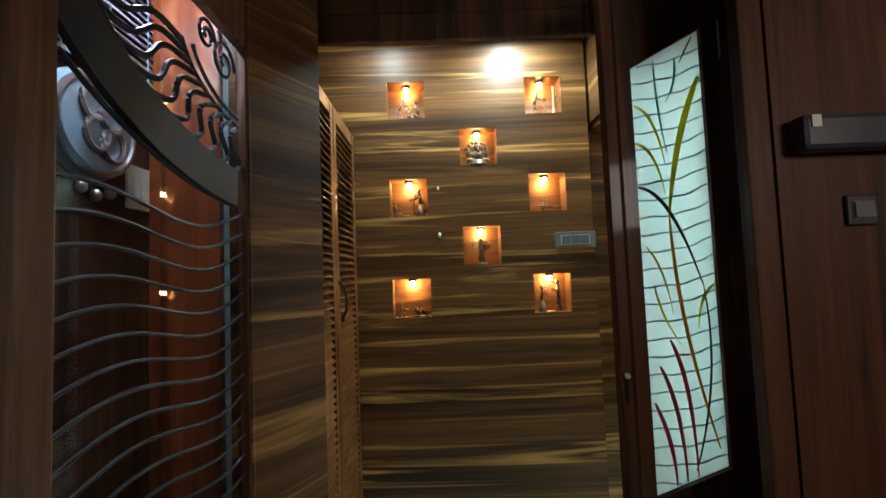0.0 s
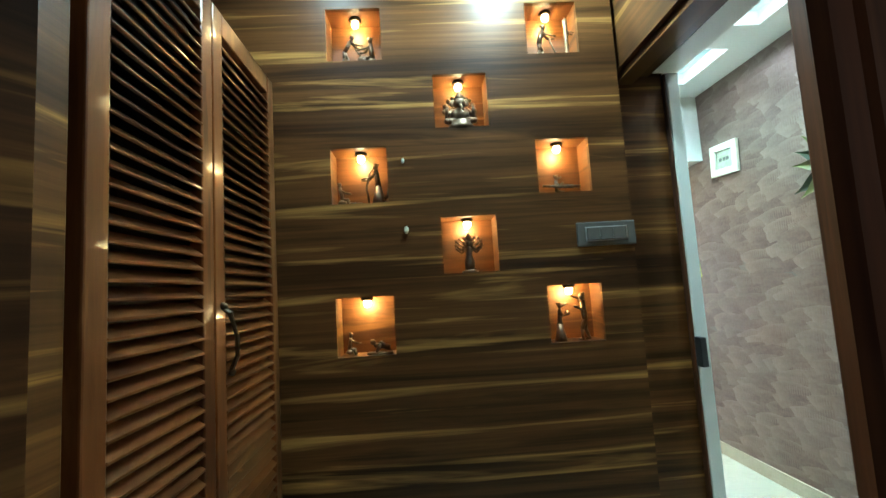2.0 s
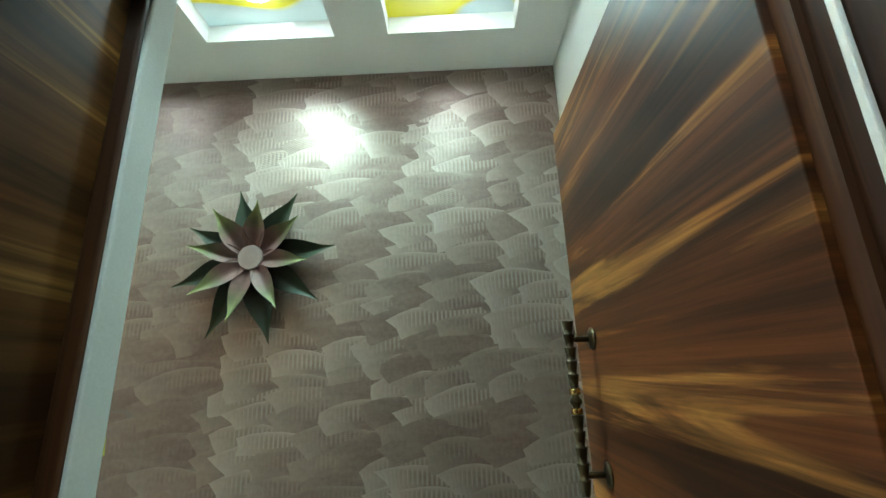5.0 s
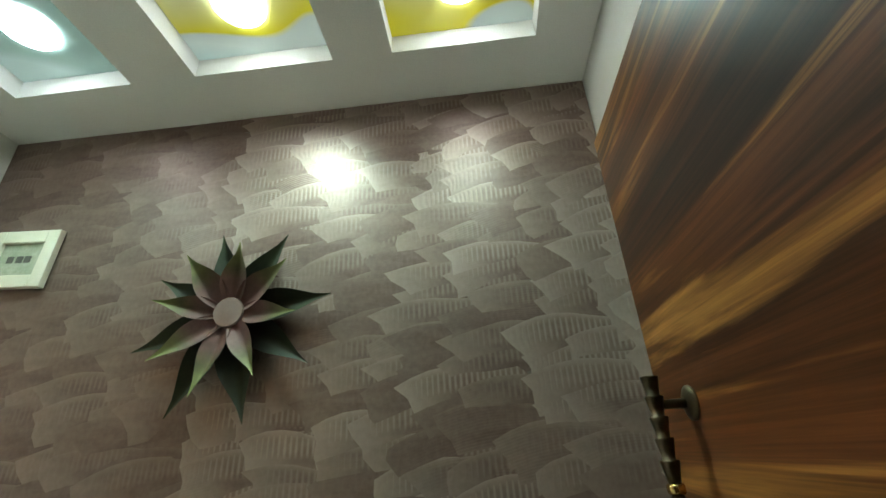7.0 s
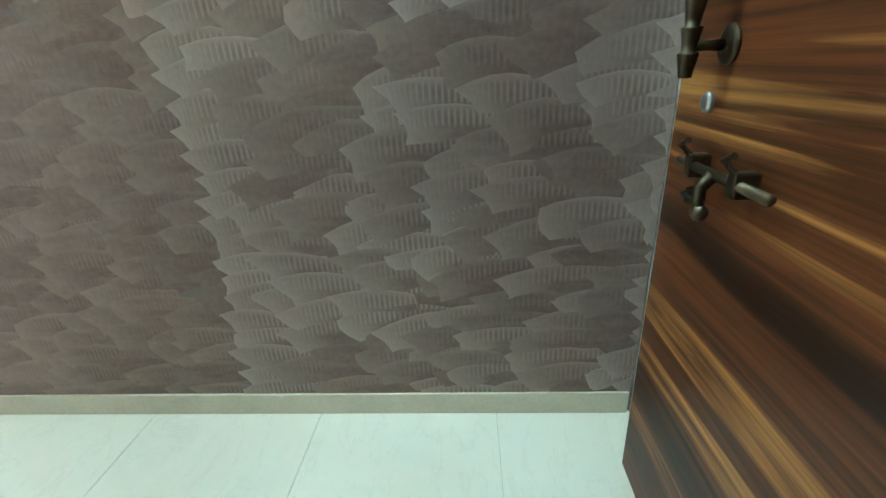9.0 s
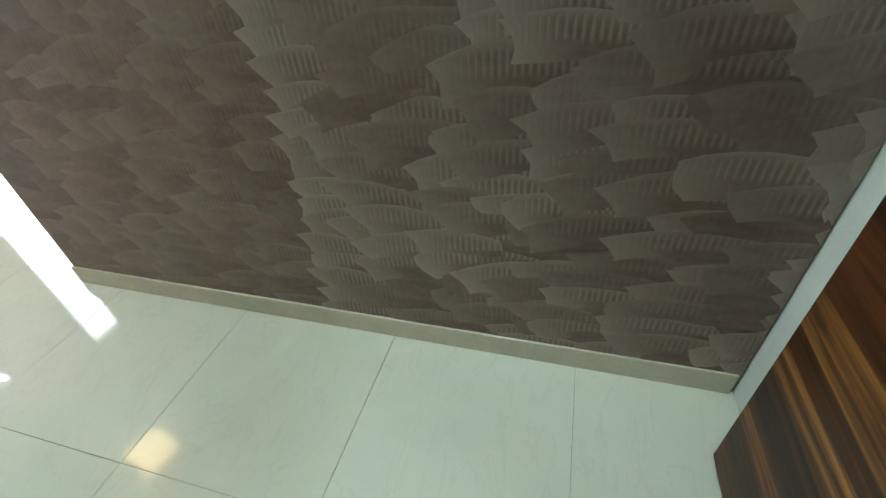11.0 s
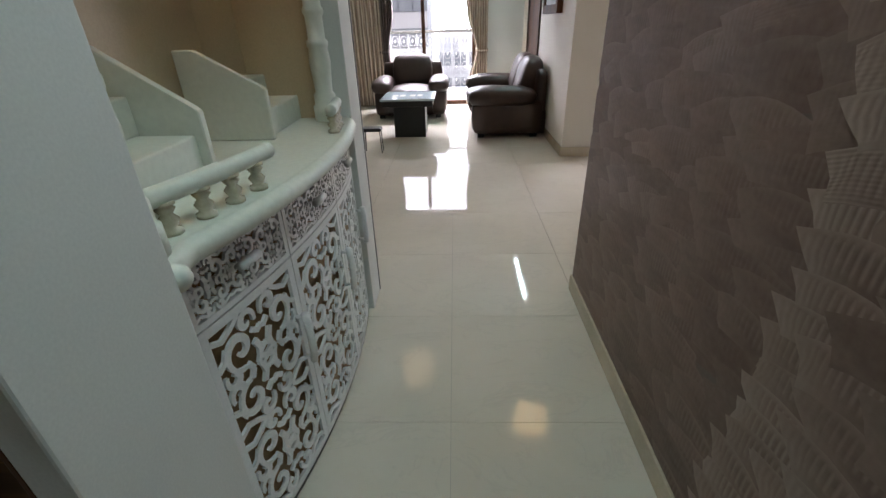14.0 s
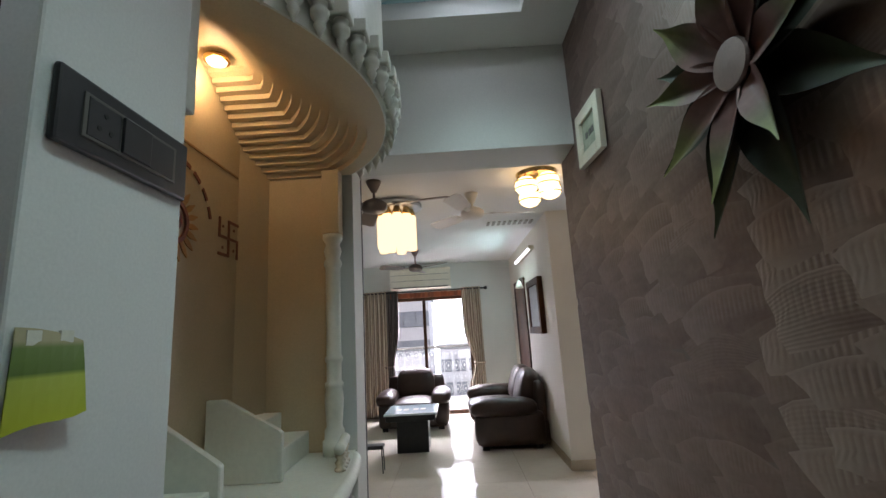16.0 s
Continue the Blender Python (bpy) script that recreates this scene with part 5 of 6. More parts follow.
def lattice(u0, v0, u1, v1, fw, cells_u, cells_v, band):
    """A cut-out panel: border and mirrored scrolls."""
    bm = bm_new()

    def rect(a, b, c, d):
        k = max(1, int((c - a) / 0.03))
        for i in range(k):
            x0, x1 = a + (c - a) * i / k, a + (c - a) * (i + 1) / k
            vs = [bm.verts.new(onfront(x, y, w)) for w in (-0.004, 0.006) for x, y in ((x0, b), (x1, b), (x1, d), (x0, d))]
            for f in ((0, 1, 2, 3), (4, 5, 6, 7), (0, 1, 5, 4), (2, 3, 7, 6), (0, 3, 7, 4), (1, 2, 6, 5)):
                bm.faces.new([vs[q] for q in f])
    rect(u0, v0, u1, v0 + fw)
    rect(u0, v1 - fw, u1, v1)
    rect(u0, v0 + fw, u0 + fw, v1 - fw)
    rect(u1 - fw, v0 + fw, u1, v1 - fw)
    iu0, iv0, iu1, iv1 = u0 + fw, v0 + fw, u1 - fw, v1 - fw
    cw, ch = (iu1 - iu0) / cells_u, (iv1 - iv0) / cells_v
    to3d = lambda u, v, w: onfront(u, v, w - 0.003)
    for cu in range(cells_u):
        for cv in range(cells_v):
            ox, oy = iu0 + cu * cw, iv0 + cv * ch
            for mu in (0, 1):
                for mv in (0, 1):
                    def q(pts):
                        return [(ox + ((1 - x) if mu else x) * cw, oy + ((1 - y) if mv else y) * ch) for x, y in pts]
                    wide = [band * (1.45 - 0.75 * abs(2 * i / 25 - 1)) for i in range(26)]
                    ribbon(bm, q(scroll(0.24, 0.27, 0.17, 1.15, 2.4, -1)), wide, to3d, 0.008)
                    ribbon(bm, q(scroll(0.36, 0.10, 0.10, 1.0, 0.4, 1)), wide, to3d, 0.008)
                    ribbon(bm, q(scroll(0.12, 0.43, 0.09, 0.9, 4.4, 1)), wide, to3d, 0.008)
                    ribbon(bm, q([(0.0, 0.06), (0.10, 0.10), (0.2, 0.06), (0.30, 0.0)]), band * 0.9, to3d, 0.008)
                    ribbon(bm, q([(0.40, 0.30), (0.44, 0.38), (0.42, 0.46), (0.5, 0.5)]), band * 1.2, to3d, 0.008)
                    ribbon(bm, q([(0.39, 0.5), (0.43, 0.43), (0.5, 0.39)]), band * 0.9, to3d, 0.008)
                    ribbon(bm, q([(0.0, 0.3), (0.08, 0.26), (0.12, 0.18)]), band, to3d, 0.008)
                    ribbon(bm, q([(0.4, 0.2), (0.46, 0.24), (0.5, 0.22)]), band, to3d, 0.008)
                    ribbon(bm, q([(0.28, 0.43), (0.32, 0.5)]), band, to3d, 0.008)
    return bm


BAYS = [(0.028, 0.352), (0.356, 0.715), (0.719, 1.075)]
for u0, u1 in BAYS:
    dr = part("drawer_front", lattice(u0, 0.700, u1, 0.848, 0.014, 3, 1, 0.0072), WHITE_LACQ, shc, "white drawer front with small cut-out scrolls")
    b = bm_new()
    um = (u0 + u1) / 2
    cyl(b, onfront(um, 0.78, 0.004), onfront(um, 0.78, 0.018), 0.007, None, 10)
    p0, p1 = Vector(onfront(um - 0.03, 0.78, 0.022)), Vector(onfront(um + 0.03, 0.78, 0.022))
    tube(b, [p0, p1], 0.011, 10)
    part("handle", b, WHITE_LACQ, dr, "white bar handle", True)
    dd = part("door", lattice(u0, 0.035, u1, 0.696, 0.022, 1, 2, 0.0135), WHITE_LACQ, shc, "white door with large cut-out scrolls")
    ue = u1 - 0.03
    b = bm_new()
    for zz in (0.40, 0.53):
        cyl(b, onfront(ue, zz, 0.004), onfront(ue, zz, 0.030), 0.006, None, 10)
    tube(b, [onfront(ue, 0.385, 0.032), onfront(ue, 0.42, 0.037), onfront(ue, 0.51, 0.037), onfront(ue, 0.545, 0.032)], 0.011, 10)
    part("handle", b, WHITE_LACQ, dd, "white bow handle", True)
# dark grey filler takes the place of the shaded gap beside the cabinet
b = bm_new()
for u0, u1 in ((0.0, 0.026),):
    vs = [b.verts.new(onfront(u, v, w)) for w in (-0.02, 0.002) for u, v in ((u0, 0), (u1, 0), (u1, 0.85), (u0, 0.85))]
    for f in ((0, 1, 2, 3), (4, 5, 6, 7), (0, 1, 5, 4), (2, 3, 7, 6), (0, 3, 7, 4), (1, 2, 6, 5)):
        b.faces.new([vs[q] for q in f])
part("side_filler", b, PLATE_GREY, shc, "dark grey filler standing for the shaded side gap")
part("plinth", ribbon(bm_new(), [(x - 0.012, y) for x, y in FRONT], 0.012, lambda u, v, w: (u, v, 0.0 + w), 0.034), PLATE_GREY, shc, "dark plinth")

# honey tone puts the floor's warm reflection into the balusters' colour
MARBLE_BOUNCE = surface("marble_floor_bounce", (0.50, 0.44, 0.31), (0.66, 0.61, 0.47), 0.25, 30, 90, coat=0.2, relief=0.03)
BAL = [(0.019, 0), (0.019, 0.008), (0.011, 0.012), (0.018, 0.026), (0.010, 0.036), (0.017, 0.046), (0.011, 0.050), (0.018, 0.053), (0.018, 0.060)]
inset = arc3((1.030, 2.525), (1.144, 2.90), (1.128, 3.64), 60)


def rail(name, i0, i1, n, label):
    o = thing(name, (inset[(i0 + i1) // 2][0], inset[(i0 + i1) // 2][1], 0.90), label, "railing", "shrine railings")
    pts = inset[i0:i1 + 1]
    bm = tube(bm_new(), [(x, y, 0.972) for x, y in pts], 0.018, 12)
    part("rail", bm, MARBLE, o, "", True)
    for k in range(n):
        x, y = pts[int((k + 0.5) * (len(pts) - 1) / n)]
        part("baluster", lathe(bm_new(), BAL, (x, y, 0.901), 14), MARBLE_BOUNCE, o, "turned marble baluster tinted with the floor's warm reflection", True)


rail("shrine_railing", 0, 21, 5, "low white marble railing with turned balusters")
rail("shrine_railing", 45, 54, 4, "short white marble railing with turned balusters")

COLP = [(0.045, 0), (0.045, 0.05), (0.038, 0.055), (0.038, 0.09), (0.030, 0.10), (0.034, 0.16), (0.037, 0.20), (0.032, 0.24), (0.036, 0.25), (0.036, 0.265), (0.029, 0.27),
        (0.029, 0.34), (0.035, 0.35), (0.035, 0.36), (0.029, 0.37), (0.030, 0.72), (0.036, 0.73), (0.036, 0.745), (0.028, 0.76), (0.036, 0.79), (0.028, 0.82), (0.040, 0.84), (0.040, 0.86)]
for px, py, lab in ((1.092, 3.605, "turned white marble column at the pier"), (1.080, 2.546, "turned white marble column at the wall end")):
    c = thing("marble_column", (px, py, 0.9), lab, "column", "shrine columns")
    part("shaft", lathe(bm_new(), [(r * (1 if py > 3 else 0.8), z) for r, z in COLP], (px, py, 0.901), 20), MARBLE, c, "", True)
    part("capital", boxed(px - 0.036, py - 0.036, 1.762, px + 0.036, py + 0.036, 2.039, 0.004), STONE_SAND if py > 3 else MARBLE, c)


def seat(name, at, boxes, cheeks, label):
    o = thing(name, at, label, "altar seat", "marble altar seats")
    for b in boxes:
        part("step", boxed(*b, 0.005), MARBLE, o)
    for y0, xa, za, xb, zb in cheeks:
        bm = prism(bm_new(), [(xa, 0.901), (xb, 0.901), (xb, zb), (xb - 0.012, zb + 0.008), (xa + 0.06, za), (xa, za)], lambda u, v, w: (u, y0 + w, v), 0.022)
        bmesh.ops.bevel(bm, geom=bm.edges[:], offset=0.003, segments=1, affect="EDGES")
        part("cheek", bm, MARBLE, o)


seat("altar_seat", (0.86, 2.76, 0.9), [(0.745, 2.508, 0.901, 0.985, 2.925, 1.005), (0.745, 2.508, 1.0055, 0.86, 2.925, 1.09)], [(2.927, 0.745, 1.19, 1.005, 1.055)], "white marble stepped altar seat with a sloping cheek")
seat("altar_seat", (0.86, 3.48, 0.9), [(0.745, 3.325, 0.901, 0.98, 3.645, 0.985), (0.745, 3.325, 0.9855, 0.87, 3.645, 1.06)], [(3.30, 0.755, 1.16, 1.005, 1.05)], "white marble stepped altar seat beside the pier")
b = bm_new()
ball(b, (1.0, 2.64, 0.925), 0.06, 1, 0.9, 0.75, 18, 12)
solid("cloth_bundle", b, PAPER, "rounded white cloth-covered lump on the marble counter", "bundle", smooth=True)

# canopy: stepped soffit rising inwards, with pendant drops along the rim
CC, CR = Vector((0.655, 3.115)), 0.735
YA, YB = 2.508, 3.645


def dcurve(r, ya, yb, n=30):
    pts = [(0.742, ya)]
    a0 = math.asin(max(-1, min(1, (ya - CC.y) / r)))
    a1 = math.asin(max(-1, min(1, (yb - CC.y) / r)))
    for i in range(n):
        a = a0 + (a1 - a0) * i / (n - 1)
        pts.append((max(0.76, CC.x + r * math.cos(a)), CC.y + r * math.sin(a)))
    pts.append((0.742, yb))
    return pts


can = thing("shrine_canopy", (0.95, 3.1, 2.12), "stepped sand and white canopy with pendant drops above the shrine", "canopy")
bm = bm_new()
zc = 2.040
prev = [bm.verts.new((x, y, zc)) for x, y in dcurve(CR, YA, YB)]
outer = prev
for k in range(14):
    cur = dcurve(CR - 0.06 - 0.0325 * k, YA + 0.012 + 0.030 * k, YB - 0.012 - 0.030 * k)
    low = [bm.verts.new((x, y, zc)) for x, y in cur]
    for i in range(len(low) - 1):
        bm.faces.new((prev[i], prev[i + 1], low[i + 1], low[i]))
    zc += 0.0205
    high = [bm.verts.new((x, y, zc)) for x, y in cur]
    for i in range(len(low) - 1):
        bm.faces.new((low[i], low[i + 1], high[i + 1], high[i]))
    prev = high
bm.faces.new(prev)
part("stepped_soffit", bm, STONE_SAND, can, "sand-coloured stepped soffit")
rim = dcurve(CR, YA, YB, 60)[1:-1]
bm = ribbon(bm_new(), [(x - 0.012, y) for x, y in rim], 0.03, lambda u, v, w: (u, v, 2.041 + w), 0.52)
part("fascia", bm, MARBLE, can, "white curved fascia")
drops = dcurve(CR + 0.030, YA, YB, 19)[1:-1]
for x, y in drops:
    bm = lathe(bm_new(), [(0.002, 2.012), (0.008, 2.032), (0.015, 2.046), (0.010, 2.055), (0.021, 2.068), (0.023, 2.082), (0.014, 2.093), (0.019, 2.098), (0.019, 2.106)], (x, y, 0), 12)
    d = part("pendant_drop", bm, MARBLE, can, "white turned drop", True)
    part("cap", boxed(x - 0.027, y - 0.027, 2.1065, x + 0.027, y + 0.027, 2.145, 0.004), MARBLE, d)
dl = thing("downlight", (0.81, 3.18, 2.31), "round warm downlight in the canopy", "lamp")
part("ring", lathe(bm_new(), [(0.042, 2.318), (0.044, 2.308), (0.034, 2.302), (0.032, 2.310)], (0.81, 3.18, 0), 24), BRASS, dl, "", True)
part("diffuser", lathe(bm_new(), [(0.032, 2.311), (0.030, 2.300), (0.01, 2.296)], (0.81, 3.18, 0), 20), BULB, dl, "glowing warm diffuser")


# wall motifs of the shrine
def onback(u, v, w=0.0):
    return (0.7405 + w, u, v)


sw = thing("wall_motif", (0.742, 3.43, 1.73), "brown-red cross-armed auspicious emblem relief on the sand wall", "emblem", "shrine emblems")
bm = bm_new()
q, r = 0.066, 0.010
for seg in (((-q, 0), (q, 0)), ((0, -q), (0, q)), ((q, 0), (q, -q)), ((-q, 0), (-q, q)), ((0, q), (q, q)), ((0, -q), (-q, -q))):
    (a, b2), (c, d) = seg
    lo_u, hi_u, lo_v, hi_v = min(a, c), max(a, c), min(b2, d), max(b2, d)
    box(bm, 0.7405, 3.43 + lo_u - r / 2, 1.73 + lo_v - r / 2, 0.745 + 0.0004 * (a + d), 3.43 + hi_u + r / 2, 1.73 + hi_v + r / 2)
part("relief", bm, RED_PAINT, sw)
for du2 in (-0.04, 0.04):
    for dv in (-0.04, 0.04):
        part("dot", ball(bm_new(), (0.742, 3.43 + du2, 1.73 + dv), 0.006, 0.5, 1, 1), RED_PAINT, sw)
em = thing("wall_motif", (0.742, 3.10, 1.72), "round ochre and red sun emblem relief on the sand wall", "emblem", "shrine emblems")
for k in range(20):
    a = 2 * math.pi * k / 20
    ray = ribbon(bm_new(), [(3.10 + rr * math.cos(a), 1.72 + rr * math.sin(a)) for rr in (0.075, 0.10, 0.13)], [0.016, 0.02, 0.003], onback, 0.004)
    part("ray", ray, OCHRE_PAINT, em, "ochre sun ray")
ring = [(3.10 + 0.066 * math.cos(a), 1.72 + 0.066 * math.sin(a)) for a in [2 * math.pi * i / 32 for i in range(33)]]
part("ring", ribbon(bm_new(), ring, 0.014, onback, 0.008), RED_PAINT, em, "brown-red ring")
part("centre_stroke", ribbon(bm_new(), scroll(3.10, 1.72, 0.04, 1.3, 0.5, 1), 0.012, onback, 0.008), RED_PAINT, em, "brown-red curved stroke")
band = [(3.10 + 0.21 * math.cos(a), 1.72 + 0.21 * math.sin(a)) for a in [radians(15 + i * 6) for i in range(26)]]
for k in range(0, 24, 3):
    part("letter_bar", ribbon(bm_new(), band[k:k + 3], 0.014, onback, 0.003), RED_PAINT, em, "red lettering bar")
# raised strip, coloured dark to draw a shadow line along the back wall
solid("shrine_wall_line", boxed(0.7405, 2.57, 1.99, 0.744, 3.49, 1.998), BACKING, "thin raised strip with a groove's shadow in its dark colour", "trim", "structure")

# ---- living room ----
def cushion(bm, x0, y0, z0, x1, y1, z1, r, puff=0.0):
    b = bm_new()
    box(b, x0, y0, z0, x1, y1, z1)
    bmesh.ops.subdivide_edges(b, edges=b.edges[:], cuts=4, use_grid_fill=True)
    c = Vector(((x0 + x1) / 2, (y0 + y1) / 2, (z0 + z1) / 2))
    h = Vector(((x1 - x0) / 2, (y1 - y0) / 2, (z1 - z0) / 2))
    for v in b.verts:
        d = v.co - c
        p = Vector((max(-h.x + r, min(h.x - r, d.x)), max(-h.y + r, min(h.y - r, d.y)), max(-h.z + r, min(h.z - r, d.z))))
        o = d - p
        if o.length > 1e-6:
            o = o.normalized() * r
        q = p + o
        k = (1 - (q.x / h.x) ** 2) * (1 - (q.y / h.y) ** 2)
        k2 = (1 - (q.z / h.z) ** 2)
        v.co = c + Vector((q.x * (1 + puff * k2 * 0.12), q.y * (1 + puff * k2 * 0.12), q.z + puff * 0.05 * k * (1 if q.z > 0 else 0)))
    me = bpy.data.meshes.new("tmp")
    b.to_mesh(me)
    b.free()
    bm.from_mesh(me)
    bpy.data.meshes.remove(me)
    return bm


def sofa(name, base, turn, width, seats, tall, label):
    """Local frame: x across, front towards -y, then turned about z."""
    o = thing(name, (0, 0, 0), label, "sofa" if seats > 1 else "armchair")
    D, arm = 0.86, 0.25
    m = Matrix.Translation(base) @ Matrix.Rotation(radians(turn), 4, "Z")

    def add(pn, bm, label2=""):
        return part(pn, bm, LEATHER, o, label2, True)
    add("base", cushion(bm_new(), -width / 2 + 0.05, -D / 2 + 0.06, 0.04, width / 2 - 0.05, D / 2, 0.34, 0.04))
    for sd in (-1, 1):
        xa = sd * (width / 2 - arm / 2)
        b = cushion(bm_new(), xa - arm / 2 + 0.02, -D / 2 + 0.03, 0.05, xa + arm / 2 - 0.02, D / 2 - 0.06, 0.46, 0.07, 0.3)
        ar = add("arm", b)
        b = cushion(bm_new(), xa - arm / 2 - 0.01, -D / 2, 0.38, xa + arm / 2 + 0.01, D / 2 - 0.14, 0.60, 0.10, 0.5)
        add("arm_pad", b, "puffy rolled arm pad")
        part("foot", boxed(xa - 0.05, -D / 2 + 0.09, 0.0, xa + 0.03, -D / 2 + 0.17, 0.06, 0.004), BLACK, o)
        part("foot", boxed(xa - 0.05, D / 2 - 0.17, 0.0, xa + 0.03, D / 2 - 0.09, 0.06, 0.004), BLACK, o)
    w = (width - 2 * arm) / seats
    for i in range(seats):
        x0 = -width / 2 + arm + i * w
        add("seat_cushion", cushion(bm_new(), x0 + 0.004, -D / 2 + 0.01, 0.30, x0 + w - 0.004, D / 2 - 0.22, 0.46, 0.06, 0.8))
        b = cushion(bm_new(), x0 + 0.004, -0.11, -0.24, x0 + w - 0.004, 0.11, 0.24, 0.085, 0.8)
        b.transform(Matrix.Translation((0, D / 2 - 0.17, 0.66)) @ Matrix.Rotation(radians(-13), 4, "X"))
        add("back_cushion", b, "puffy back cushion")
    add("back", cushion(bm_new(), -width / 2 + 0.08, D / 2 - 0.14, 0.1, width / 2 - 0.08, D / 2, 0.80, 0.06))
    o.matrix_basis = m @ Matrix.Diagonal((1, 1, tall, 1))
    return o


sofa("armchair", (0.94, 8.58, 0), 0, 1.04, 1, 0.86, "dark brown leather armchair with puffy arms")
sofa("sofa", (2.16, 7.70, 0), -90, 1.56, 2, 0.90, "dark brown leather two-seat sofa against the wall")

ct = thing("coffee_table", (1.03, 7.28, 0), "black coffee table with a pale blue glass top", "table")
part("pedestal", boxed(0.85, 7.10, 0, 1.215, 7.46, 0.36, 0.006), BLACK, ct)
part("apron", boxed(0.74, 7.0, 0.36, 1.31, 7.56, 0.425, 0.006), BLACK, ct)
part("glass_top", boxed(0.722, 6.98, 0.426, 1.332, 7.58, 0.45, 0.005), GLASS_TABLE, ct, "pale blue glass top")
for dx in (0, 0.085, 0.2, 0.285):
    part("mat", boxed(0.84 + dx, 7.18, 0.4505, 0.90 + dx, 7.30, 0.4525), PLATE_LIGHT, ct, "small grey square inlay")

# small stand by the pier
cs = thing("shoe_stand", (0.70, 6.47, 0), "small black metal stand on the tiles", "stand")
part("top", boxed(0.60, 6.42, 0.22, 0.80, 6.55, 0.255, 0.01), BLACK, cs)
for lx, ly in ((0.785, 6.43), (0.62, 6.53), (0.785, 6.53), (0.62, 6.43)):
    part("leg", tube(bm_new(), [(lx, ly, 0.22), (lx + (0.01 if lx > 0.7 else -0.01), ly - 0.005, 0.0)], 0.006, 8), BLACK, cs)

# balcony door
bd = thing("window_1", (1.19, LR_Y, 0), "dark wood sliding balcony door with two glass panes", "window", kind="structure")
bm = boxed(0.50, LR_Y + 0.02, 1.88, 1.88, LR_Y + 0.12, 1.978, 0.004)
box(bm, 0.50, LR_Y + 0.02, 0.0, 0.545, LR_Y + 0.12, 1.88, 0.004)
box(bm, 1.835, LR_Y + 0.02, 0.0, 1.88, LR_Y + 0.12, 1.88, 0.004)
box(bm, 0.545, LR_Y + 0.02, 0.0, 1.835, LR_Y + 0.12, 0.06, 0.004)
part("window_frame", bm, WOOD_FRAME, bd)
bm = boxed(1.062, LR_Y + 0.04, 0.06, 1.117, LR_Y + 0.07, 1.88, 0.003)
part("mullion", bm, WOOD_FRAME, bd)
for x0, x1 in ((0.545, 1.062), (1.117, 1.835)):
    p = part("pane", boxed(x0, LR_Y + 0.052, 0.06, x1, LR_Y + 0.056, 1.88), GLASS, bd)
    p.visible_shadow = False
solid("pelmet", boxed(0.46, LR_Y - 0.03, 1.93, 1.90, LR_Y - 0.001, 2.02, 0.004), WOOD_RED, "brown wooden pelmet above the balcony door", "pelmet")
rodt = thing("curtain_rod", (1.0, LR_Y - 0.09, 2.03), "dark metal curtain rod with ball ends", "curtain rod")
part("rod", tube(bm_new(), [(-0.35, LR_Y - 0.09, 2.03), (2.16, LR_Y - 0.09, 2.03)], 0.012, 10), PLATE_DARK, rodt)
for xe in (-0.35, 2.16):
    part("finial", ball(bm_new(), (xe, LR_Y - 0.09, 2.03), 0.03), PLATE_DARK, rodt)
for xe in (-0.2, 2.1):
    part("bracket", boxed(xe - 0.01, LR_Y - 0.09, 2.02, xe + 0.01, LR_Y, 2.04), PLATE_DARK, rodt)


def curtain_mat(name, a, b2, c3):
    m, nt, b = principled(name, 0.75)
    p = position(nt)
    w = node(nt, "ShaderNodeTexWave", Scale=9.0, Distortion=2.5, Detail=2.0)
    mp = position(nt, (1, 0.2, 0.05))
    nt.links.new(mp, w.inputs["Vector"])
    c = ramp(nt, w.outputs["Fac"], [(0.2, a), (0.55, b2), (0.9, c3)])
    c = mixc(nt, 0.3, c, ramp(nt, noise_tex(nt, p, 120, 2), [(0.3, a), (0.7, c3)]))
    nt.links.new(c, b.inputs["Base Color"])
    b.inputs["Subsurface Weight"].default_value = 0.0
    return m


CURT = curtain_mat("striped_beige_curtain", (0.30, 0.22, 0.15), (0.52, 0.43, 0.32), (0.68, 0.60, 0.48))
CURT_D = curtain_mat("sheer_brown_curtain", (0.07, 0.055, 0.05), (0.12, 0.095, 0.085), (0.17, 0.14, 0.125))


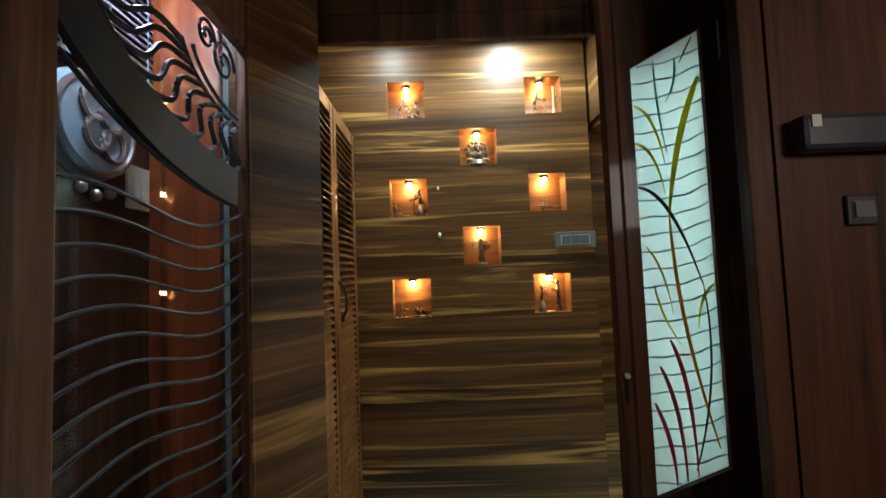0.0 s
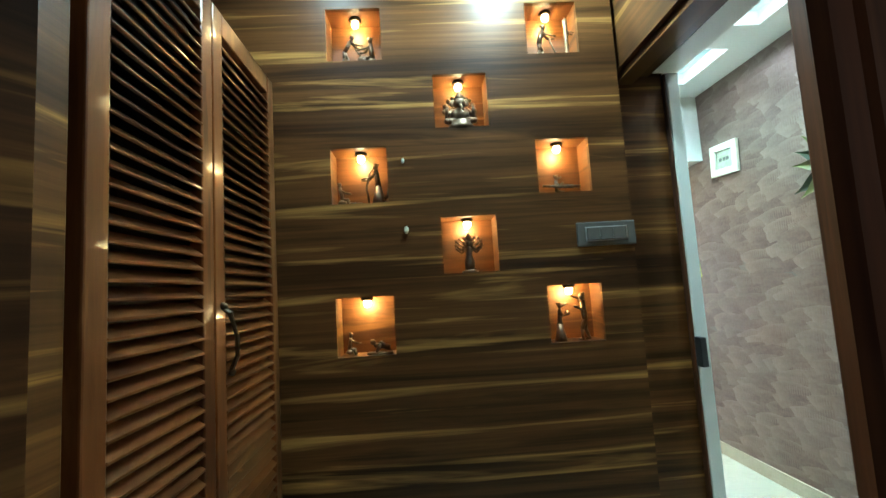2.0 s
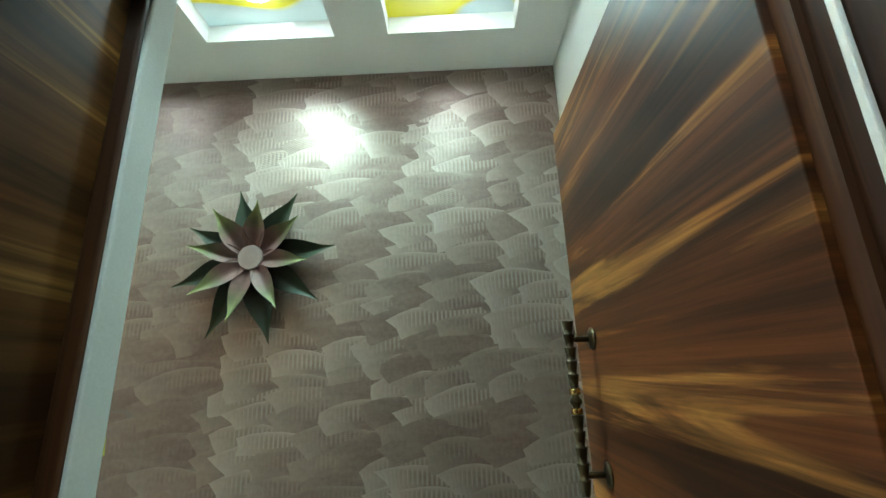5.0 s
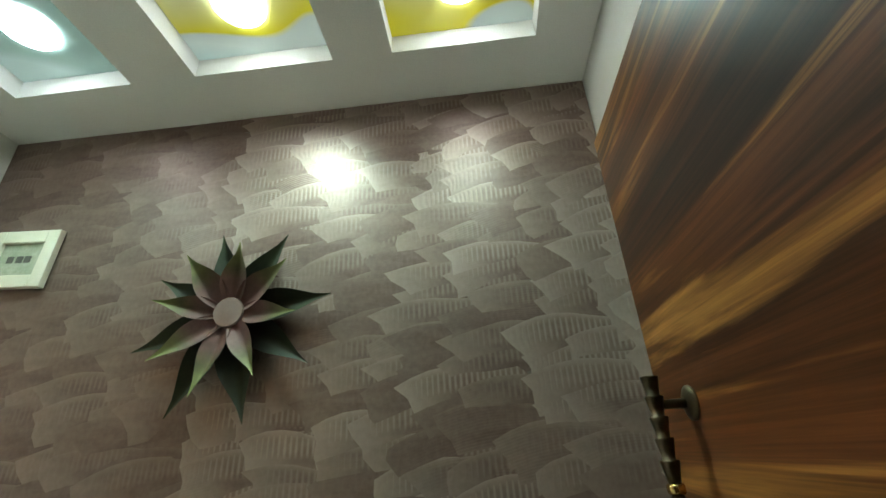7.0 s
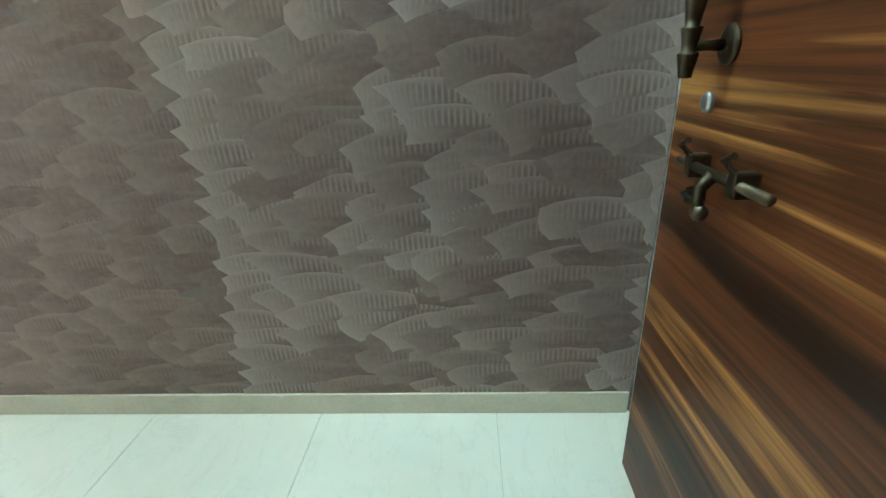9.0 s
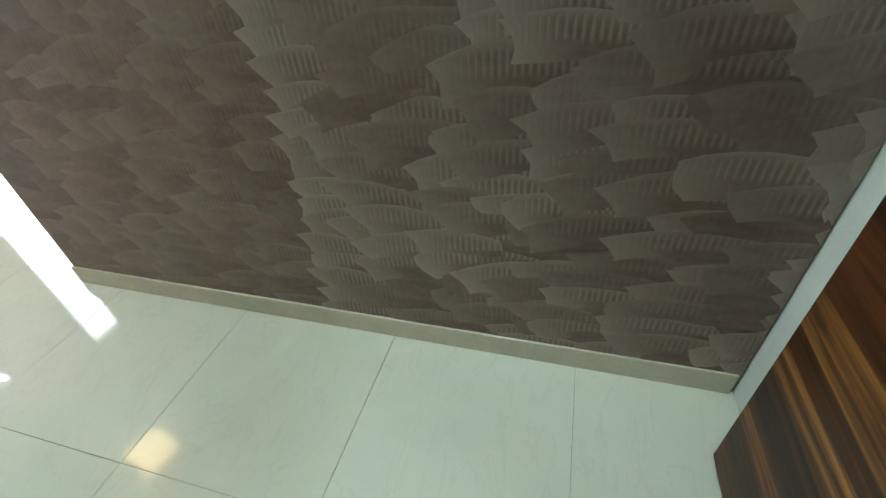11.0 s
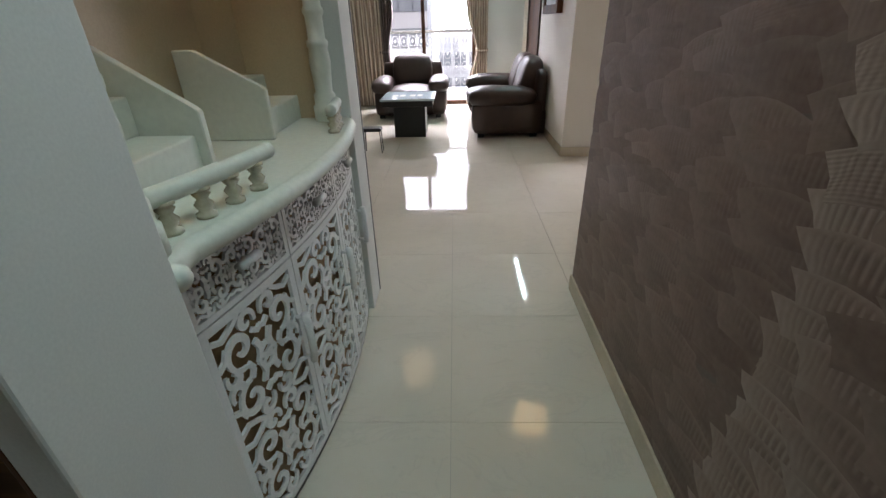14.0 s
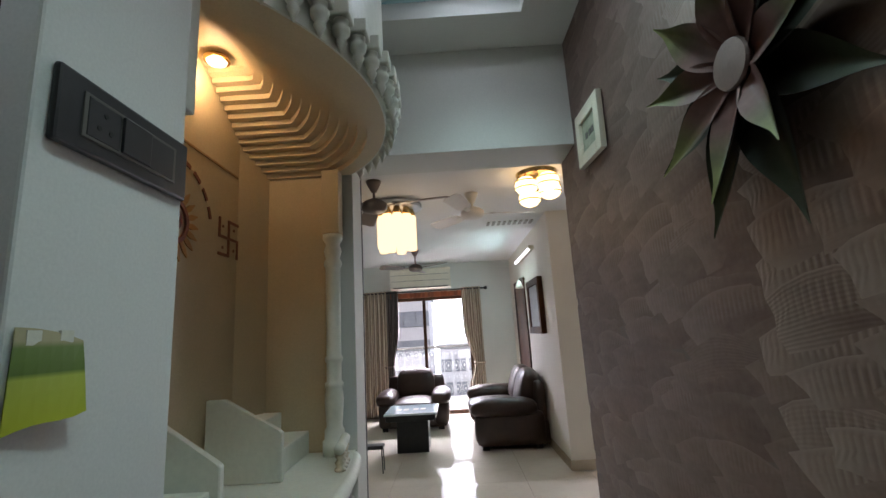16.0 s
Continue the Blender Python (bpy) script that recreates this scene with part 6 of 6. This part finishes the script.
def curtain(x0, x1, tie, mat, label, y=LR_Y - 0.09, folds=9, z1=2.06):
    bm = bm_new()
    n, rows = folds * 8, 14
    grid = []
    for r in range(rows):
        t = r / (rows - 1)
        z = z1 - t * (z1 - 0.03)
        pinch = 1 - (0.45 * math.exp(-((t - 0.62) / 0.16) ** 2) if tie else 0)
        row = []
        for i in range(n + 1):
            u = i / n
            mid = x0 if tie < 0 else x1 if tie > 0 else (x0 + x1) / 2
            x = mid + (x0 + u * (x1 - x0) - mid) * pinch
            row.append(bm.verts.new((x, y + 0.035 * math.sin(2 * math.pi * folds * u) * (1 - 0.3 * t) + 0.008 * math.sin(17 * u + 4 * t), z)))
        grid.append(row)
    for a, b in zip(grid, grid[1:]):
        for i in range(n):
            bm.faces.new((a[i], a[i + 1], b[i + 1], b[i]))
    r = bmesh.ops.extrude_face_region(bm, geom=bm.faces[:])
    bmesh.ops.translate(bm, vec=(0, 0.003, 0), verts=[g for g in r["geom"] if isinstance(g, bmesh.types.BMVert)])
    o = thing("curtain", ((x0 + x1) / 2, y, 0), label, "curtain", "living room curtains")
    part("cloth", bm, mat, o, "", True)
    if tie:
        xm = x0 + (x1 - x0) * (0.27 if tie < 0 else 0.73)
        part("tieback", boxed(xm - 0.30 * (x1 - x0), y - 0.05, 0.78, xm + 0.30 * (x1 - x0), y + 0.05, 0.82, 0.01), mat, o)


curtain(-0.10, 0.46, 0, CURT, "striped beige curtain hanging open beside the balcony door")
curtain(0.42, 0.66, -1, CURT_D, "dark sheer curtain tied back at the balcony door", y=LR_Y - 0.06, folds=5)
curtain(1.74, 2.06, 1, CURT, "beige patterned curtain tied back at the balcony door", folds=6)

ac = thing("air_conditioner", (0.93, LR_Y - 0.1, 2.25), "cream split air conditioner above the balcony door", "air conditioner")
b = bm_new()
prism(b, [(-0.21, 2.12), (-0.21, 2.38), (-0.19, 2.41), (0, 2.41), (0, 2.06), (-0.14, 2.06), (-0.19, 2.08)], lambda u, v, w: (0.555 + w, LR_Y + u, v), 1.02)
part("body", b, CREAM_PLASTIC, ac)
# grey strips on the flat front draw the shadows of its grooves
for zz in (2.20, 2.30):
    part("groove", boxed(0.575, LR_Y - 0.212, zz, 1.545, LR_Y - 0.209, zz + 0.006), PLATE_GREY, ac, "thin grey strip painted for a groove's shadow")
part("louver", boxed(0.60, LR_Y - 0.205, 2.085, 1.53, LR_Y - 0.17, 2.10, 0.003), PLATE_GREY, ac, "dark outlet louver")


def fan(at, mat, blades, length, start, ceiling_z, label):
    x, y, z = at
    o = thing("ceiling_fan", at, label, "fan", "ceiling fans")
    part("rod", cyl(bm_new(), (x, y, z + 0.05), (x, y, ceiling_z - 0.06), 0.010, None, 12), mat, o)
    part("canopy", lathe(bm_new(), [(0.02, ceiling_z - 0.09), (0.05, ceiling_z - 0.03), (0.06, ceiling_z - 0.001)], (x, y, 0), 18), mat, o, "", True)
    part("motor", lathe(bm_new(), [(0.03, -0.05), (0.08, -0.04), (0.10, -0.015), (0.10, 0.015), (0.07, 0.04), (0.025, 0.06)], at, 22), mat, o, "", True)
    for k in range(blades):
        a = start + 2 * math.pi * k / blades
        m = Matrix.Translation(at) @ Matrix.Rotation(a, 4, "Z") @ Matrix.Rotation(radians(14), 4, "X")
        b = prism(bm_new(), [(0.16, -0.05), (0.25, -0.068), (length - 0.04, -0.074), (length, -0.04), (length, 0.045), (length - 0.05, 0.07), (0.25, 0.06), (0.16, 0.045)], lambda u, v, w: (u, v, w), 0.006)
        b.transform(m)
        bl = part("blade", b, mat, o)
        b = boxed(0.08, -0.02, -0.006, 0.2, 0.02, 0.0, 0.002)
        b.transform(m)
        part("bracket", b, mat, bl)


fan((1.03, 5.0, 2.30), FAN_BROWN, 3, 0.58, radians(-12), LR_Z, "dark brown ceiling fan with three blades")
fan((1.80, 5.45, 2.32), FAN_WHITE, 3, 0.55, radians(10), LR_Z, "cream white ceiling fan with three blades")
fan((1.09, 7.9, 2.24), FAN_BROWN, 3, 0.52, radians(-35), LR_Z, "brown ceiling fan near the balcony door")

ch = thing("chandelier", (1.12, 5.62, 2.2), "round ceiling lamp with a ring of lit frosted glass tubes", "lamp")
part("plate", lathe(bm_new(), [(0.22, LR_Z - 0.06), (0.235, LR_Z - 0.05), (0.235, LR_Z - 0.02), (0.20, LR_Z - 0.001)], (1.12, 5.62, 0), 30), STEEL, ch, "chrome ceiling plate", True)
for k in range(9):
    a = 2 * math.pi * k / 9
    x, y = 1.12 + 0.132 * math.cos(a), 5.62 + 0.132 * math.sin(a)
    z0 = 2.06 + (0.02 if k % 2 else 0)
    g = part("glass_tube", lathe(bm_new(), [(0.039, z0), (0.044, z0 + 0.02), (0.044, 2.36), (0.039, 2.375)], (x, y, 0), 16), SHADE, ch, "lit frosted glass tube", True)
    part("collar", lathe(bm_new(), [(0.034, 2.376), (0.038, 2.40), (0.024, 2.445)], (x, y, 0), 14), BRASS, g, "", True)
cl = thing("globe_lamp", (2.17, 5.0, 2.3), "ceiling lamp with amber ringed glass globes", "lamp")
part("plate", lathe(bm_new(), [(0.15, LR_Z - 0.03), (0.16, LR_Z - 0.001)], (2.29, 5.05, 0), 24), BRASS, cl)
for gx, gy, gz in ((2.19, 4.98, 2.38), (2.35, 4.96, 2.40), (2.24, 5.14, 2.33), (2.40, 5.12, 2.38)):
    g = part("globe", ball(bm_new(), (gx, gy, gz), 0.085, 1, 1, 0.85, 18, 12), SHADE2, cl, "lit amber glass globe", True)
    for dz, rr in ((0.03, 0.082), (-0.02, 0.085)):
        part("ring", tube(bm_new(), [(gx + rr * math.cos(a), gy + rr * math.sin(a), gz + dz) for a in [2 * math.pi * i / 20 for i in range(21)]], 0.005, 6), BRASS, g, "brass ring")
    part("stem", cyl(bm_new(), (gx, gy, gz + 0.07), (gx, gy, LR_Z - 0.03), 0.008, None, 8), BRASS, cl)

tl = thing("tube_light", (LR_X - 0.03, 7.6, 2.27), "white wall-mounted fluorescent tube light", "lamp")
part("batten", boxed(LR_X - 0.035, 6.98, 2.25, LR_X - 0.001, 8.22, 2.30, 0.003), CREAM_PLASTIC, tl)
part("tube", tube(bm_new(), [(LR_X - 0.05, 7.0, 2.27), (LR_X - 0.05, 8.2, 2.27)], 0.014, 12), TUBE, tl, "glowing cool tube")
for yy in (6.985, 8.2):
    part("end_cap", boxed(LR_X - 0.068, yy, 2.25, LR_X - 0.034, yy + 0.015, 2.30, 0.002), CREAM_PLASTIC, tl)
wp = thing("wall_picture", (LR_X, 7.2, 1.58), "grey picture in a thick dark wood frame", "picture")
bm = bm_new()
for a in ((6.70, 1.25, 6.78, 1.89), (7.36, 1.25, 7.44, 1.89), (6.78, 1.25, 7.36, 1.33), (6.78, 1.81, 7.36, 1.89)):
    box(bm, LR_X - 0.06, a[0], a[1], LR_X - 0.001, a[2], a[3], 0.004)
part("frame", bm, WOOD_FRAME, wp)
part("canvas", boxed(LR_X - 0.04, 6.78, 1.33, LR_X - 0.03, 7.36, 1.81), surface("grey_abstract_print", (0.22, 0.23, 0.25), (0.38, 0.39, 0.41), 0.4, 9, 60), wp, "grey print")
bm = boxed(LR_X - 0.02, 7.86, 0, LR_X - 0.001, 7.94, 2.02, 0.003)
box(bm, LR_X - 0.02, 8.72, 0, LR_X - 0.001, 8.80, 2.02, 0.003)
box(bm, LR_X - 0.02, 7.94, 1.94, LR_X - 0.001, 8.72, 2.02, 0.003)
d2 = solid("door_2", boxed(LR_X - 0.01, 7.94, 0.01, LR_X - 0.0005, 8.72, 1.94), WOOD_FRAME, "closed dark brown room door", "door", "structure")
solid("door_frame_2", bm, WOOD_FRAME, "dark wood door frame", "door frame", "structure")
wl = thing("wall_lamp", (LR_X - 0.05, 7.83, 1.93), "small white bell-shaped wall lamp", "lamp")
part("arm", tube(bm_new(), [(LR_X, 7.80, 1.98), (LR_X - 0.06, 7.80, 2.0), (LR_X - 0.09, 7.80, 1.97)], 0.008, 8), BRASS_OLD, wl)
part("shade", lathe(bm_new(), [(0.06, 1.86), (0.045, 1.90), (0.025, 1.95), (0.012, 1.97)], (LR_X - 0.09, 7.80, 0), 16), PAPER, wl, "white bell shade", True)
vent = thing("ceiling_vent", (2.3, 6.6, LR_Z), "white slotted ceiling vent", "vent")
for k in range(9):
    part("slat", boxed(2.02 + k * 0.06, 6.5, LR_Z - 0.012, 2.05 + k * 0.06, 6.66, LR_Z - 0.001), PLATE_LIGHT, vent)

# ---- balcony and distance ----
solid("balcony_floor", boxed(-0.5, LR_Y + 0.15, -0.12, 2.8, 10.6, -0.02), GROUT, "grey balcony floor", "floor", "structure")
br = thing("balcony_railing", (1.1, 10.5, 0), "white ornamental iron balcony railing", "railing")
part("top_rail", boxed(-0.4, 10.48, 1.02, 2.6, 10.53, 1.07, 0.004), PLATE_GREY, br, "dark top rail")
part("bottom_rail", boxed(-0.4, 10.49, -0.02, 2.6, 10.52, 0.11, 0.003), WHITE_LACQ, br)
for k in range(19):
    x = -0.35 + k * 0.155
    part("post", tube(bm_new(), [(x, 10.505, 0.1), (x, 10.505, 1.03)], 0.006, 6), WHITE_LACQ, br)
    if k == 18:
        break
    for zz in (0.24, 0.46, 0.68, 0.90):
        part("ring", tube(bm_new(), [(x + 0.0775 + 0.055 * math.cos(a), 10.505, zz + 0.085 * math.sin(a)) for a in [2 * math.pi * i / 14 for i in range(15)]], 0.0045, 5), WHITE_LACQ, br)
        part("bud", ball(bm_new(), (x + 0.0775, 10.505, zz), 0.02, 0.7, 0.4, 1.4, 8, 6), WHITE_LACQ, br)
CONC = surface("pale_concrete", (0.66, 0.67, 0.68), (0.76, 0.77, 0.78), 0.8, 0.3, 20)
WIN = surface("far_window_glass", (0.26, 0.29, 0.32), (0.34, 0.37, 0.40), 0.3, 1, 20)
solid("ground", boxed(-400, 11, -14, 400, 900, -13.9), surface("pale_ground", (0.20, 0.20, 0.18), (0.28, 0.27, 0.24), 0.9, 0.05, 2), "pale built-up ground far below", "ground", "structure")
for bx, by, w, fl in ((-5, 48, 8, 6), (5, 62, 11, 4), (17, 56, 9, 5), (-22, 58, 16, 5)):
    ho = thing("apartment_building", (bx, by, -13.9), "pale apartment block with rows of windows", "building", "far buildings")
    H = fl * 3.0 + 1
    part("wall", boxed(bx - w / 2, by, -13.9, bx + w / 2, by + 10, -13.9 + H), CONC, ho)
    part("roof", boxed(bx - w / 2 - 0.3, by - 0.3, -13.9 + H, bx + w / 2 + 0.3, by + 10.3, -13.9 + H + 0.5), CONC, ho)
    for f in range(2, fl):
        for k in range(6):
            x = bx - w / 2 + (k + 0.5) * w / 6
            wi = part("window", boxed(x - 0.7, by - 0.06, -13 + f * 3, x + 0.7, by - 0.01, -11.4 + f * 3), WIN, ho)
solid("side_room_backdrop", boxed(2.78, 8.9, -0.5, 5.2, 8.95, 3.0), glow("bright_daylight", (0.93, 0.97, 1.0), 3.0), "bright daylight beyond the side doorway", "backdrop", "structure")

solid("sky_backdrop", boxed(-150, 120, -14, 150, 121, 130), glow("hazy_white_sky", (0.93, 0.97, 1.0), 9), "hazy white sky beyond the buildings", "backdrop", "structure")

# ---- floor tiles ----
bm = boxed(0.001, 0.001, -0.0058, 0.599, 0.599, 0.0)
tile_mesh = mesh_of("tile", bm, TILE)
for i in range(-8, 5):
    for j in range(-3, 13):
        x, y = WALL_X + i * 0.6, 1.796 + j * 0.6
        if y > 9.25 or x < -2.7 or x > 4.4:
            continue
        if y < 3.1 and (x < 0.3 or x > 2.0) and not (y < 1.2 and -1.3 < x < 2.2) and not (1.1 < y < 2.3 and -1 < x < 2):
            continue
        t = new("tile", tile_mesh)
        t.location = (x, y, 0)
        t.parent = floor
